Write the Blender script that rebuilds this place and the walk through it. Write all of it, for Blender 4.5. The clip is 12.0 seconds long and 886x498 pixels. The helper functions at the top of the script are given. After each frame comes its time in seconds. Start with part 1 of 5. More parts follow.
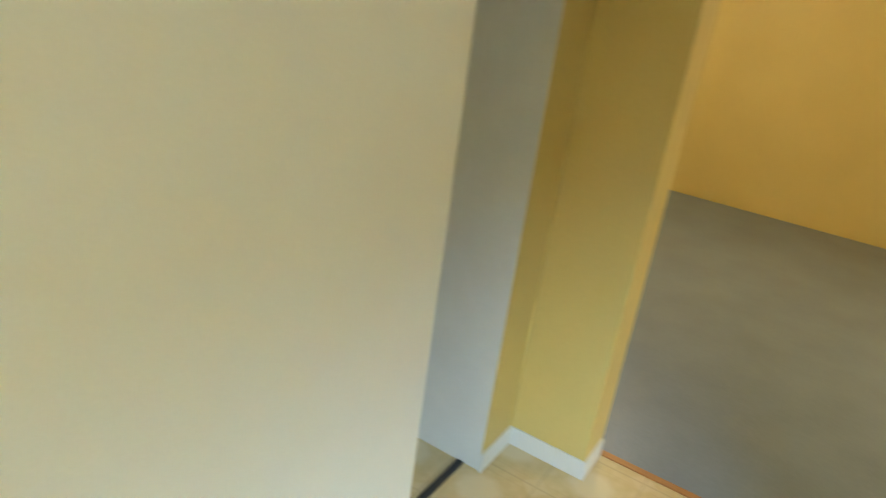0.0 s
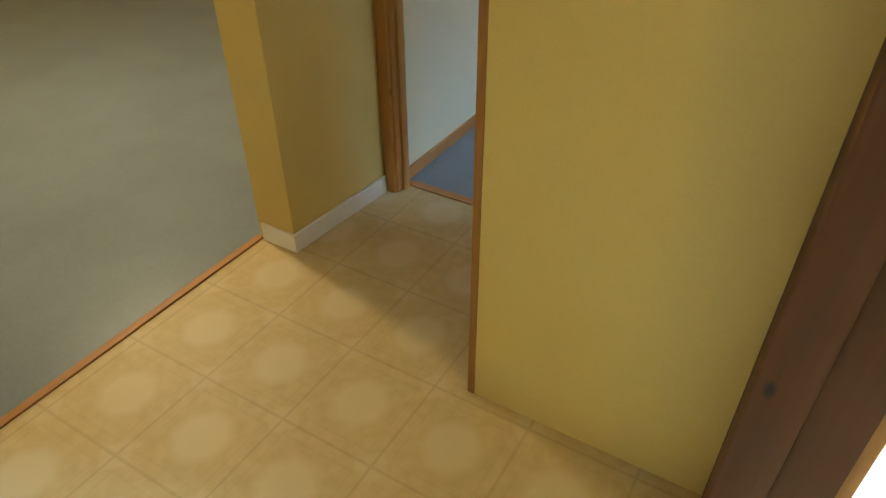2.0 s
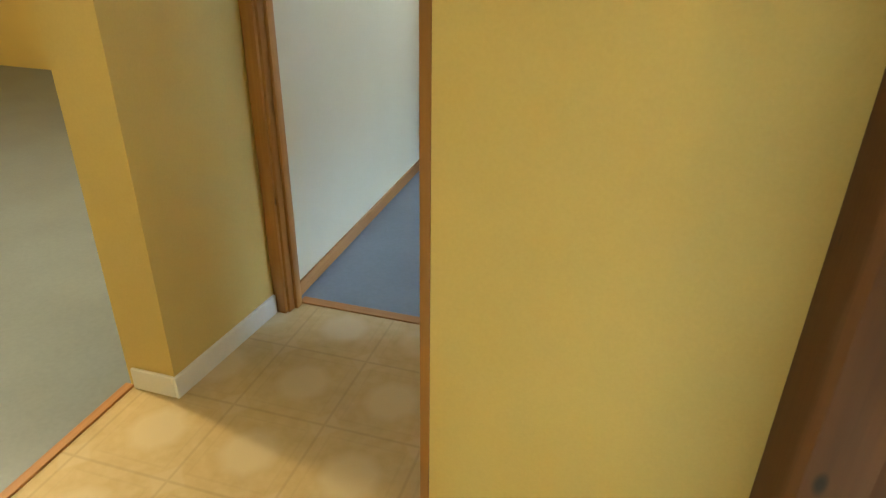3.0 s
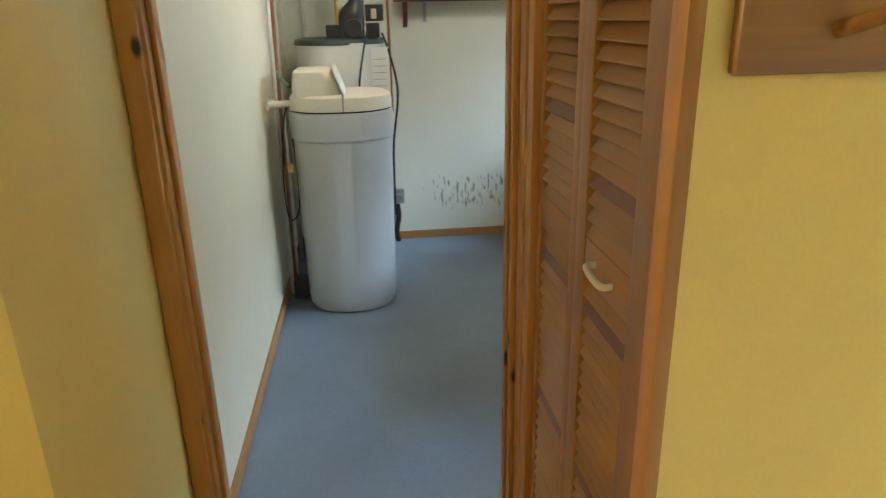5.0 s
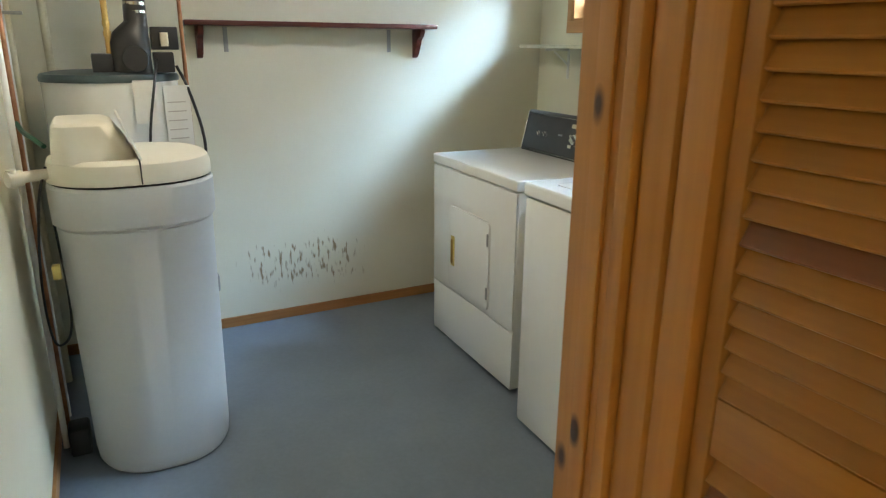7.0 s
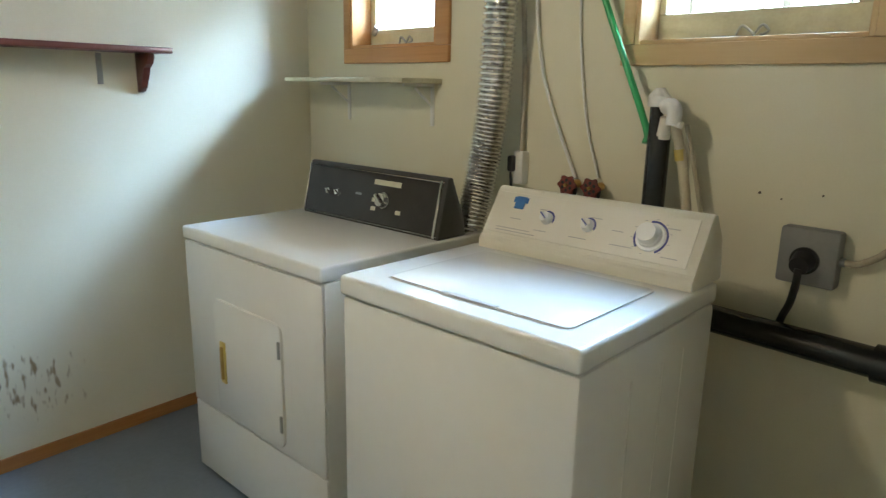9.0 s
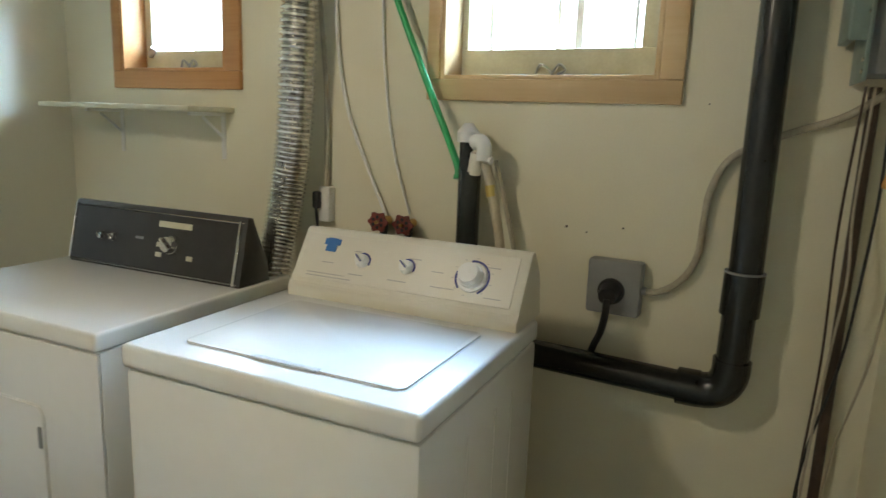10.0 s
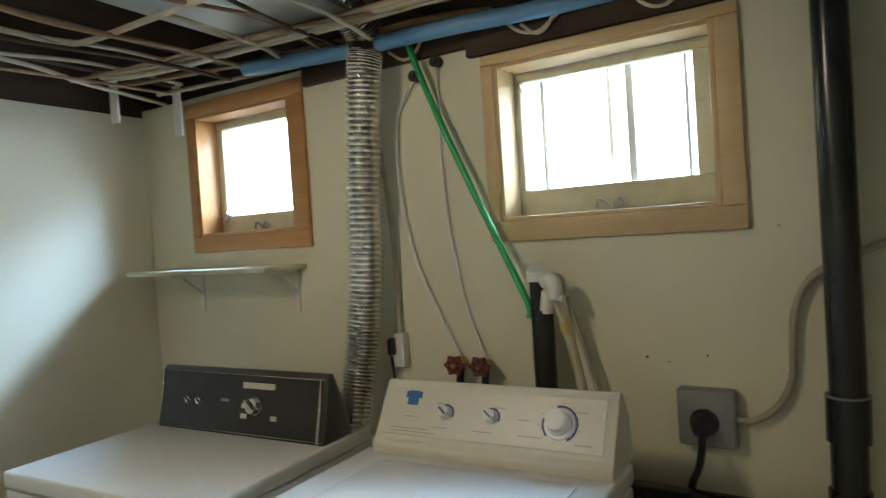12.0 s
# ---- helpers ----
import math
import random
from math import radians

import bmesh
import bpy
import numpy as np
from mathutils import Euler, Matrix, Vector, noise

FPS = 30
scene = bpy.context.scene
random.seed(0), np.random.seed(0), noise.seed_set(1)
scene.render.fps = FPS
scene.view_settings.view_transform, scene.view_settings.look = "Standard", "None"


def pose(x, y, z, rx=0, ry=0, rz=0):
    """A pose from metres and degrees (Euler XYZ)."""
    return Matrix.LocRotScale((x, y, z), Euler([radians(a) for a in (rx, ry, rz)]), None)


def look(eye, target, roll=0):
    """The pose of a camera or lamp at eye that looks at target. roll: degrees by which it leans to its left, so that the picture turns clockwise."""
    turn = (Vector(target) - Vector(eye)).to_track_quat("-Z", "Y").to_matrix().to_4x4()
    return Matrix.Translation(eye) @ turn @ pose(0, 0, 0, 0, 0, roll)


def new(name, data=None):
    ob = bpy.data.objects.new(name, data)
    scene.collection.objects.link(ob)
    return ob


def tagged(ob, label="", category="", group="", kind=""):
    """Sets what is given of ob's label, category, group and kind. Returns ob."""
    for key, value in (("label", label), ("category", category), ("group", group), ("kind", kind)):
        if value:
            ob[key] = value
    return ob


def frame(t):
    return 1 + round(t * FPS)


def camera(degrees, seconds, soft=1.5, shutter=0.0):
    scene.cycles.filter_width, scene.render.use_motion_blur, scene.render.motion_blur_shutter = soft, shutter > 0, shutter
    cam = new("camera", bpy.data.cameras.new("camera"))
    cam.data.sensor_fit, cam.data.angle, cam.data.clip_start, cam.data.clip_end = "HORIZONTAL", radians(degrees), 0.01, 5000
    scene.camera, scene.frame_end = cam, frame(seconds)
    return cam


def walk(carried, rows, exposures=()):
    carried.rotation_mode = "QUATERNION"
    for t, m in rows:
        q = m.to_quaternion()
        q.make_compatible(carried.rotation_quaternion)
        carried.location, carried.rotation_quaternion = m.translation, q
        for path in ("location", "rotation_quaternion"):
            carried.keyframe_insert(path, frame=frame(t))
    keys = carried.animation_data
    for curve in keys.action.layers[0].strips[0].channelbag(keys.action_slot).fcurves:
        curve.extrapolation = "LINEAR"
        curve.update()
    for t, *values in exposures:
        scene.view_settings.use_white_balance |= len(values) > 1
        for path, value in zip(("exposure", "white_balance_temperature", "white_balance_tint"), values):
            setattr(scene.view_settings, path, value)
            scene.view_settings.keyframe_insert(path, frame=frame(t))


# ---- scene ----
cam = camera(67.2, 12.0, 1.2, 0.2)
PATH = [
    (0, (1.426, 0.348, 1.74), (-0.159, -0.591, 0.962), 7.7),
    (0.3, (1.419, 0.237, 1.603), (-0.388, 0.077, 0.762), 5.8),
    (0.5, (1.328, 0.169, 1.528), (-0.375, 0.488, 0.529), 6.6),
    (0.6, (1.284, 0.198, 1.495), (-0.375, 0.635, 0.465), 6.5),
    (0.9, (1.114, 0.25, 1.489), (-0.321, 1.062, 0.357), 6.0),
    (1, (1.101, 0.229, 1.492), (-0.218, 1.182, 0.329), 4.1),
    (1.5, (0.931, 0.222, 1.521), (-0.112, 1.457, 0.344), 1.5),
    (2, (0.814, 0.221, 1.514), (-0.008, 1.591, 0.311), -0.2),
    (2.5, (0.691, 0.287, 1.426), (0.066, 1.915, 0.446), 0.1),
    (3, (0.557, 0.322, 1.386), (0.057, 2.022, 0.46), 0.9),
    (3.2, (0.493, 0.346, 1.393), (0.005, 2.082, 0.526), 1.1),
    (4.8, (-0.071, 0.658, 1.391), (-0.001, 2.54, 0.721), -1.4),
    (5, (-0.143, 0.68, 1.401), (0.063, 2.558, 0.743), -1.2),
    (5.5, (-0.232, 0.802, 1.405), (0.324, 2.618, 0.778), 0.7),
    (6, (-0.28, 1.065, 1.419), (0.437, 2.834, 0.821), 0.6),
    (6.5, (-0.351, 1.332, 1.409), (0.43, 3.081, 0.832), 2.1),
    (6.7, (-0.365, 1.437, 1.413), (0.47, 3.158, 0.829), 1.3),
    (8.3, (-0.152, 2.206, 1.388), (0.939, 3.799, 0.866), 2.6),
    (8.5, (-0.109, 2.256, 1.381), (1.124, 3.749, 0.879), 2.0),
    (9, (-0.021, 2.355, 1.386), (1.455, 3.619, 0.914), 1.1),
    (9.5, (0.046, 2.401, 1.397), (1.677, 3.475, 0.964), 1.3),
    (10, (0.072, 2.471, 1.402), (1.882, 3.233, 1.021), 2.1),
    (10.5, (0.057, 2.521, 1.398), (1.977, 2.998, 1.106), 0.1),
    (11, (0.052, 2.544, 1.422), (1.983, 3.004, 1.181), -1.8),
    (11.5, (0.049, 2.543, 1.464), (1.953, 3.137, 1.316), -3.2),
    (12, (0.044, 2.502, 1.496), (1.815, 3.431, 1.445), -3.8),
]
walk(cam, [(t, look(eye, aim, roll)) for t, eye, aim, roll in PATH],
     exposures=[(0.0, -0.5), (1.0, -0.5), (2.0, -0.52), (2.5, -0.25), (3.0, 0.05), (5.0, 0.1), (6.0, 0.2), (6.5, 0.22), (8.5, 0.08), (11.0, 0.05), (12.0, -0.4)])

# ---- the plan, in metres ----
X_WEST = -0.62         # laundry, west wall
Y_NORTH = 4.96         # laundry, north wall
Z_TOP = 2.10           # top of the walls
Y_DOOR, Y_DOOR_IN = 2.20, 2.33   # both faces of the laundry's doorway wall
X_STUB, X_GREY = -0.69, -0.865   # faces of the wall beside the carpetless side room
X_CLOSET, Y_PEG = 0.197, 1.388    # closet front and the wall with the coat pegs
TILT = math.radians(5.5)         # the window wall stands out of square
E0 = Vector((1.76, 2.2, 0))
EU = Vector((math.sin(TILT), math.cos(TILT), 0))
EN = Vector((-math.cos(TILT), math.sin(TILT), 0))


def on_east(u, d, z):
    """Pose on the window wall: u along it to the north, d out of it; local x right, y into the wall."""
    p = E0 + EU * u + EN * d
    m = Matrix((( -EU.x, -EN.x, 0, p.x), (-EU.y, -EN.y, 0, p.y), (0, 0, 1, z), (0, 0, 0, 1)))
    return m


# ---- light ----
world = bpy.data.worlds.new("world")
scene.world = world
world.use_nodes = True
wn = world.node_tree
sky = wn.nodes.new("ShaderNodeTexSky")
sky.sky_type, sky.sun_disc = "NISHITA", False
sky.sun_elevation, sky.sun_rotation = math.radians(40), math.radians(120)
wn.links.new(sky.outputs[0], wn.nodes["Background"].inputs[0])
wn.nodes["Background"].inputs[1].default_value = 0.1


def area_lamp(name, m, wide, high, watts, colour):
    data = bpy.data.lights.new(name, "AREA")
    data.shape, data.size, data.size_y, data.energy, data.color = "RECTANGLE", wide, high, watts, colour
    ob = new(name, data)
    ob.matrix_world = m
    return ob


# bright open sky over the ground outside the two basement windows, brightest near the eaves
out_eye = E0 + EU * 1.6 - EN * 2.6 + Vector((0, 0, 2.55))
area_lamp("window_sky", look(out_eye, out_eye + EN, 0), 8.0, 3.1, 2900, (0.66, 0.84, 1.0))
gap_eye = E0 - EU * 0.15 - EN * 2.55 + Vector((0, 0, 3.65))
area_lamp("sky_gap", look(gap_eye, gap_eye + EN, 0), 4.5, 0.9, 1550, (0.47, 0.71, 1.0))
high_eye = E0 + EU * 1.55 - EN * 2.6 + Vector((0, 0, 5.15))
area_lamp("sky_high", look(high_eye, E0 + EU * 0.95 + EN * 0.4 + Vector((0, 0, 1.4)), 0), 1.4, 1.8, 1600, (0.40, 0.66, 1.0))
# daylight from the nook behind the dark wooden door frame, from an added shaft
area_lamp("nook_sky", look((2.38, 1.82, 2.36), (-0.45, 0.0, 0.1), 0), 0.44, 0.34, 270, (0.46, 0.71, 1.0))


def bulb(name, at, watts, colour, size):
    ob = new(name, bpy.data.lights.new(name, "POINT"))
    ob.location, ob.data.energy, ob.data.color, ob.data.shadow_soft_size = at, watts, colour, size
    return ob


# ceiling bulbs for hall, side room and laundry, plus one added fill
bulb("hall_bulb", (2.25, -0.02, 2.0), 15.0, (1.0, 0.69, 0.28), 0.06)
bulb("side_room_unseen_light", (-2.3, 1.94, 1.98), 118, (1.0, 0.81, 0.46), 0.09)
# unseen fill, added only to lighten the south end of the partition
bulb("side_room_unseen_light", (-3.2, -0.9, 1.98), 60, (1.0, 0.81, 0.46), 0.09)
bulb("laundry_bulb", (0.16, 3.80, 2.20), 37, (1.0, 0.88, 0.69), 0.09)


# ---- materials ----
def material(name, a, b=None, rough=0.6, metal=0.0, grain=8.0, fine=90.0, bump=0.05, stretch=(1, 1, 1), spec=0.5, island=0.0):
    """Two tones mixed by coarse and fine noise, with a fine relief."""
    m = bpy.data.materials.new(name)
    m.use_nodes = True
    t = m.node_tree
    p = t.nodes["Principled BSDF"]
    b = b or tuple(c * 0.86 for c in a)
    co = t.nodes.new("ShaderNodeTexCoord")
    mp = t.nodes.new("ShaderNodeMapping")
    mp.inputs["Scale"].default_value = stretch
    t.links.new(co.outputs["Object"], mp.inputs[0])
    n1 = t.nodes.new("ShaderNodeTexNoise")
    n1.inputs["Scale"].default_value, n1.inputs["Detail"].default_value = grain, 5
    n2 = t.nodes.new("ShaderNodeTexNoise")
    n2.inputs["Scale"].default_value, n2.inputs["Detail"].default_value = fine, 3
    mx = t.nodes.new("ShaderNodeMath")
    mx.operation = "MULTIPLY_ADD"
    mx.inputs[1].default_value = 0.35
    for n in (n1, n2):
        t.links.new(mp.outputs[0], n.inputs["Vector"])
    t.links.new(n2.outputs[0], mx.inputs[0])
    sc = t.nodes.new("ShaderNodeMath")
    sc.operation = "MULTIPLY"
    sc.inputs[1].default_value = 0.75
    t.links.new(n1.outputs[0], sc.inputs[0])
    t.links.new(sc.outputs[0], mx.inputs[2])
    ramp = t.nodes.new("ShaderNodeMapRange")
    ramp.inputs[1].default_value, ramp.inputs[2].default_value = 0.36, 0.72
    t.links.new(mx.outputs[0], ramp.inputs[0])
    mix = t.nodes.new("ShaderNodeMix")
    mix.data_type = "RGBA"
    mix.inputs[6].default_value, mix.inputs[7].default_value = (*a, 1), (*b, 1)
    t.links.new(ramp.outputs[0], mix.inputs[0])
    out = mix.outputs[2]
    if island:
        oi = t.nodes.new("ShaderNodeObjectInfo")
        hs = t.nodes.new("ShaderNodeHueSaturation")
        mr = t.nodes.new("ShaderNodeMapRange")
        mr.inputs[3].default_value, mr.inputs[4].default_value = 1 - island, 1 + island
        t.links.new(oi.outputs["Random"], mr.inputs[0])
        t.links.new(mr.outputs[0], hs.inputs["Value"])
        t.links.new(out, hs.inputs["Color"])
        out = hs.outputs[0]
    t.links.new(out, p.inputs["Base Color"])
    p.inputs["Roughness"].default_value, p.inputs["Metallic"].default_value = rough, metal
    p.inputs["Specular IOR Level"].default_value = spec
    if bump:
        bp = t.nodes.new("ShaderNodeBump")
        bp.inputs["Strength"].default_value, bp.inputs["Distance"].default_value = bump, 0.01
        t.links.new(mx.outputs[0], bp.inputs["Height"])
        t.links.new(bp.outputs[0], p.inputs["Normal"])
    return m


def knotty(name, a, b, dark, axis=2, rough=0.45, knots=True):
    """Varnished pine: grain along one axis, with a few dark knots."""
    m = material(name, a, b, rough, 0, 5.0, 34.0, 0.06, tuple(0.10 if i == axis else 3.2 for i in range(3)), island=0.07)
    if not knots:
        return m
    t = m.node_tree
    p = t.nodes["Principled BSDF"]
    src = p.inputs["Base Color"].links[0].from_socket
    co = t.nodes.new("ShaderNodeTexCoord")
    mp = t.nodes.new("ShaderNodeMapping")
    mp.inputs["Scale"].default_value = tuple(7.0 if i == axis else 15.0 for i in range(3))
    vo = t.nodes.new("ShaderNodeTexVoronoi")
    vo.inputs["Scale"].default_value = 1.0
    mr = t.nodes.new("ShaderNodeMapRange")
    mr.inputs[1].default_value, mr.inputs[2].default_value = 0.11, 0.21
    mr.inputs[3].default_value, mr.inputs[4].default_value = 1.0, 0.0
    some = t.nodes.new("ShaderNodeSeparateColor")
    pick = t.nodes.new("ShaderNodeMath")
    pick.operation = "GREATER_THAN"
    pick.inputs[1].default_value = 0.42
    both = t.nodes.new("ShaderNodeMath")
    both.operation = "MULTIPLY"
    t.links.new(vo.outputs["Color"], some.inputs[0])
    t.links.new(some.outputs[0], pick.inputs[0])
    mix = t.nodes.new("ShaderNodeMix")
    mix.data_type = "RGBA"
    mix.inputs[7].default_value = (*dark, 1)
    t.links.new(co.outputs["Object"], mp.inputs[0])
    t.links.new(mp.outputs[0], vo.inputs["Vector"])
    t.links.new(vo.outputs["Distance"], mr.inputs[0])
    t.links.new(mr.outputs[0], both.inputs[0])
    t.links.new(pick.outputs[0], both.inputs[1])
    t.links.new(both.outputs[0], mix.inputs[0])
    t.links.new(src, mix.inputs[6])
    t.links.new(mix.outputs[2], p.inputs["Base Color"])
    return m


def stained_wall(name, a, b, lo, hi, dark):
    """Wall paint with a patch of dark scuffs between two corners of the wall."""
    m = material(name, a, b, 0.7, 0, 2.2, 160.0, 0.06)
    t = m.node_tree
    p = t.nodes["Principled BSDF"]
    src = p.inputs["Base Color"].links[0].from_socket
    co = t.nodes.new("ShaderNodeTexCoord")
    xyz = t.nodes.new("ShaderNodeSeparateXYZ")
    t.links.new(co.outputs["Object"], xyz.inputs[0])
    mp = t.nodes.new("ShaderNodeMapping")
    mp.inputs["Scale"].default_value = (58, 1, 15)
    mp.inputs["Rotation"].default_value = (0, 0.14, 0)
    t.links.new(co.outputs["Object"], mp.inputs[0])
    n = t.nodes.new("ShaderNodeTexNoise")
    n.inputs["Scale"].default_value, n.inputs["Detail"].default_value = 1.0, 1.5
    t.links.new(mp.outputs[0], n.inputs["Vector"])
    big = t.nodes.new("ShaderNodeTexNoise")
    big.inputs["Scale"].default_value = 9.0
    t.links.new(co.outputs["Object"], big.inputs["Vector"])
    # fades out from the middle of the patch
    fades = []
    for i in (0, 2):
        d = t.nodes.new("ShaderNodeMath")
        d.operation = "SUBTRACT"
        d.inputs[1].default_value = (lo[i] + hi[i]) / 2
        t.links.new(xyz.outputs[i], d.inputs[0])
        ab = t.nodes.new("ShaderNodeMath")
        ab.operation = "ABSOLUTE"
        t.links.new(d.outputs[0], ab.inputs[0])
        mr = t.nodes.new("ShaderNodeMapRange")
        half = (hi[i] - lo[i]) / 2
        mr.inputs[1].default_value, mr.inputs[2].default_value = half * 0.55, half * 1.15
        mr.inputs[3].default_value, mr.inputs[4].default_value = 1.0, 0.0
        t.links.new(ab.outputs[0], mr.inputs[0])
        fades.append(mr)
    f = t.nodes.new("ShaderNodeMath")
    f.operation = "MULTIPLY"
    t.links.new(fades[0].outputs[0], f.inputs[0])
    t.links.new(fades[1].outputs[0], f.inputs[1])
    g = t.nodes.new("ShaderNodeMath")
    g.operation = "MULTIPLY_ADD"
    g.inputs[1].default_value = 0.24
    t.links.new(f.outputs[0], g.inputs[0])
    t.links.new(n.outputs[0], g.inputs[2])
    h = t.nodes.new("ShaderNodeMath")
    h.operation = "MULTIPLY_ADD"
    h.inputs[1].default_value = 0.16
    t.links.new(big.outputs[0], h.inputs[0])
    t.links.new(g.outputs[0], h.inputs[2])
    cut = t.nodes.new("ShaderNodeMapRange")
    cut.inputs[1].default_value, cut.inputs[2].default_value = 0.85, 0.98
    t.links.new(h.outputs[0], cut.inputs[0])
    k = t.nodes.new("ShaderNodeMath")
    k.operation = "MULTIPLY"
    t.links.new(cut.outputs[0], k.inputs[0])
    t.links.new(f.outputs[0], k.inputs[1])
    mix = t.nodes.new("ShaderNodeMix")
    mix.data_type = "RGBA"
    mix.inputs[7].default_value = (*dark, 1)
    t.links.new(k.outputs[0], mix.inputs[0])
    t.links.new(src, mix.inputs[6])
    t.links.new(mix.outputs[2], p.inputs["Base Color"])
    return m


def vinyl_material():
    """Sheet vinyl printed with 31 cm squares: a pale octagon in each, brown lines between."""
    m = bpy.data.materials.new("vinyl")
    m.use_nodes = True
    t = m.node_tree
    p = t.nodes["Principled BSDF"]
    N, Lk = t.nodes.new, t.links.new

    def op(kind, a, b=None, c=None):
        n = N("ShaderNodeMath")
        n.operation = kind
        for i, v in enumerate((a, b, c)):
            if v is None:
                continue
            if isinstance(v, (int, float)):
                n.inputs[i].default_value = v
            else:
                Lk(v, n.inputs[i])
        return n.outputs[0]

    co = N("ShaderNodeTexCoord")
    xyz = N("ShaderNodeSeparateXYZ")
    Lk(co.outputs["Object"], xyz.inputs[0])
    fx = op("ABSOLUTE", op("SUBTRACT", op("FRACT", op("MULTIPLY_ADD", xyz.outputs[0], 1 / 0.305, 0.5 + 0.352 / 0.305 + 20)), 0.5))
    fy = op("ABSOLUTE", op("SUBTRACT", op("FRACT", op("MULTIPLY_ADD", xyz.outputs[1], 1 / 0.322, 0.5 - 0.225 / 0.322 + 20)), 0.5))
    octo = op("MAXIMUM", op("MAXIMUM", fx, fy), op("MULTIPLY", op("ADD", fx, fy), 0.72))
    noise_n = N("ShaderNodeTexNoise")
    noise_n.inputs["Scale"].default_value, noise_n.inputs["Detail"].default_value = 26, 6
    Lk(co.outputs["Object"], noise_n.inputs["Vector"])
    octo_n = op("MULTIPLY_ADD", noise_n.outputs[0], 0.10, op("SUBTRACT", octo, 0.05))
    inside = N("ShaderNodeMapRange")
    inside.inputs[1].default_value, inside.inputs[2].default_value = 0.20, 0.30
    inside.inputs[3].default_value, inside.inputs[4].default_value = 1, 0
    Lk(octo_n, inside.inputs[0])
    line = N("ShaderNodeMapRange")
    line.inputs[1].default_value, line.inputs[2].default_value = 0.478, 0.495
    Lk(op("MAXIMUM", fx, fy), line.inputs[0])
    diamond = N("ShaderNodeMapRange")
    diamond.inputs[1].default_value, diamond.inputs[2].default_value = 0.80, 0.84
    Lk(op("ADD", fx, fy), diamond.inputs[0])
    # a second thin line round each square and a mottle within it
    frame_line = op("COMPARE", op("MAXIMUM", fx, fy), 0.385, 0.012)
    base = N("ShaderNodeMix")
    base.data_type = "RGBA"
    base.inputs[6].default_value, base.inputs[7].default_value = (0.49, 0.35, 0.15, 1), (0.66, 0.52, 0.28, 1)
    Lk(noise_n.outputs[0], base.inputs[0])
    last = base.outputs[2]
    for fac, col in ((inside.outputs[0], (0.64, 0.52, 0.31, 1)), (op("MULTIPLY", frame_line, 0.10), (0.34, 0.23, 0.11, 1)), (op("MULTIPLY", diamond.outputs[0], 0.45), (0.64, 0.52, 0.31, 1)), (op("MULTIPLY", line.outputs[0], 0.30), (0.30, 0.20, 0.10, 1))):
        mix = N("ShaderNodeMix")
        mix.data_type = "RGBA"
        Lk(fac, mix.inputs[0])
        Lk(last, mix.inputs[6])
        mix.inputs[7].default_value = col
        last = mix.outputs[2]
    Lk(last, p.inputs["Base Color"])
    p.inputs["Roughness"].default_value = 0.5
    bp = N("ShaderNodeBump")
    bp.inputs["Strength"].default_value, bp.inputs["Distance"].default_value = 0.12, 0.004
    Lk(noise_n.outputs[0], bp.inputs["Height"])
    Lk(bp.outputs[0], p.inputs["Normal"])
    return m


M_YELLOW = material("yellow_paint", (0.70, 0.535, 0.185), (0.64, 0.48, 0.155), 0.55, 0, 1.6, 140, 0.05)
M_CREAM = material("cream_paint", (0.77, 0.73, 0.57), (0.72, 0.68, 0.51), 0.65, 0, 1.8, 160, 0.06)
M_PALE = material("pale_cream_paint", (0.76, 0.74, 0.66), (0.71, 0.69, 0.60), 0.65, 0, 1.8, 160, 0.06)
M_DARKHOSE = material("dark_green_hose", (0.015, 0.10, 0.05), (0.012, 0.07, 0.035), 0.4, 0, 9, 80, 0.02)
M_NORTH = stained_wall("cream_paint_scuffed", (0.74, 0.72, 0.60), (0.70, 0.68, 0.55), (0.16, 0, 0.14), (0.95, 0, 0.46), (0.27, 0.20, 0.11))
M_WHITE = material("white_trim_paint", (0.80, 0.79, 0.74), (0.74, 0.73, 0.67), 0.4, 0, 6, 120, 0.03)
M_GREY = material("grey_floor_paint", (0.20, 0.245, 0.30), (0.16, 0.195, 0.24), 0.34, 0, 2.6, 60, 0.07)
M_VINYL = vinyl_material()
M_PINE = knotty("knotty_pine", (0.47, 0.220, 0.054), (0.36, 0.155, 0.034), (0.035, 0.012, 0.006))
M_PINE_H = knotty("pine_lengthwise", (0.46, 0.22, 0.07), (0.33, 0.14, 0.04), (0.06, 0.02, 0.01), 0, 0.5, False)
M_PINE_Y = knotty("pine_crosswise", (0.46, 0.22, 0.07), (0.33, 0.14, 0.04), (0.06, 0.02, 0.01), 1, 0.5, False)
M_PEG = knotty("peg_board_wood", (0.28, 0.130, 0.034), (0.19, 0.08, 0.022), (0.06, 0.02, 0.01), 0, 0.4, False)
M_LOUVRE = knotty("honey_wood", (0.35, 0.160, 0.032), (0.27, 0.115, 0.021), (0.1, 0.03, 0.01), 2, 0.42, False)
M_SLAT = knotty("honey_slat", (0.37, 0.172, 0.034), (0.285, 0.122, 0.022), (0.1, 0.03, 0.01), 1, 0.42, False)
# dark stain, deepened further to hold the shade on the hall side
M_PINE_DARK = knotty("stained_pine_in_shade", (0.105, 0.038, 0.012), (0.070, 0.025, 0.008), (0.010, 0.005, 0.003), 2, 0.75)
M_SLAT_RED = knotty("reddish_slat", (0.22, 0.085, 0.036), (0.16, 0.06, 0.026), (0.1, 0.03, 0.01), 1, 0.42, False)
M_CASING = knotty("pale_window_pine", (0.68, 0.50, 0.28), (0.60, 0.41, 0.21), (0.2, 0.1, 0.05), 0, 0.5, False)
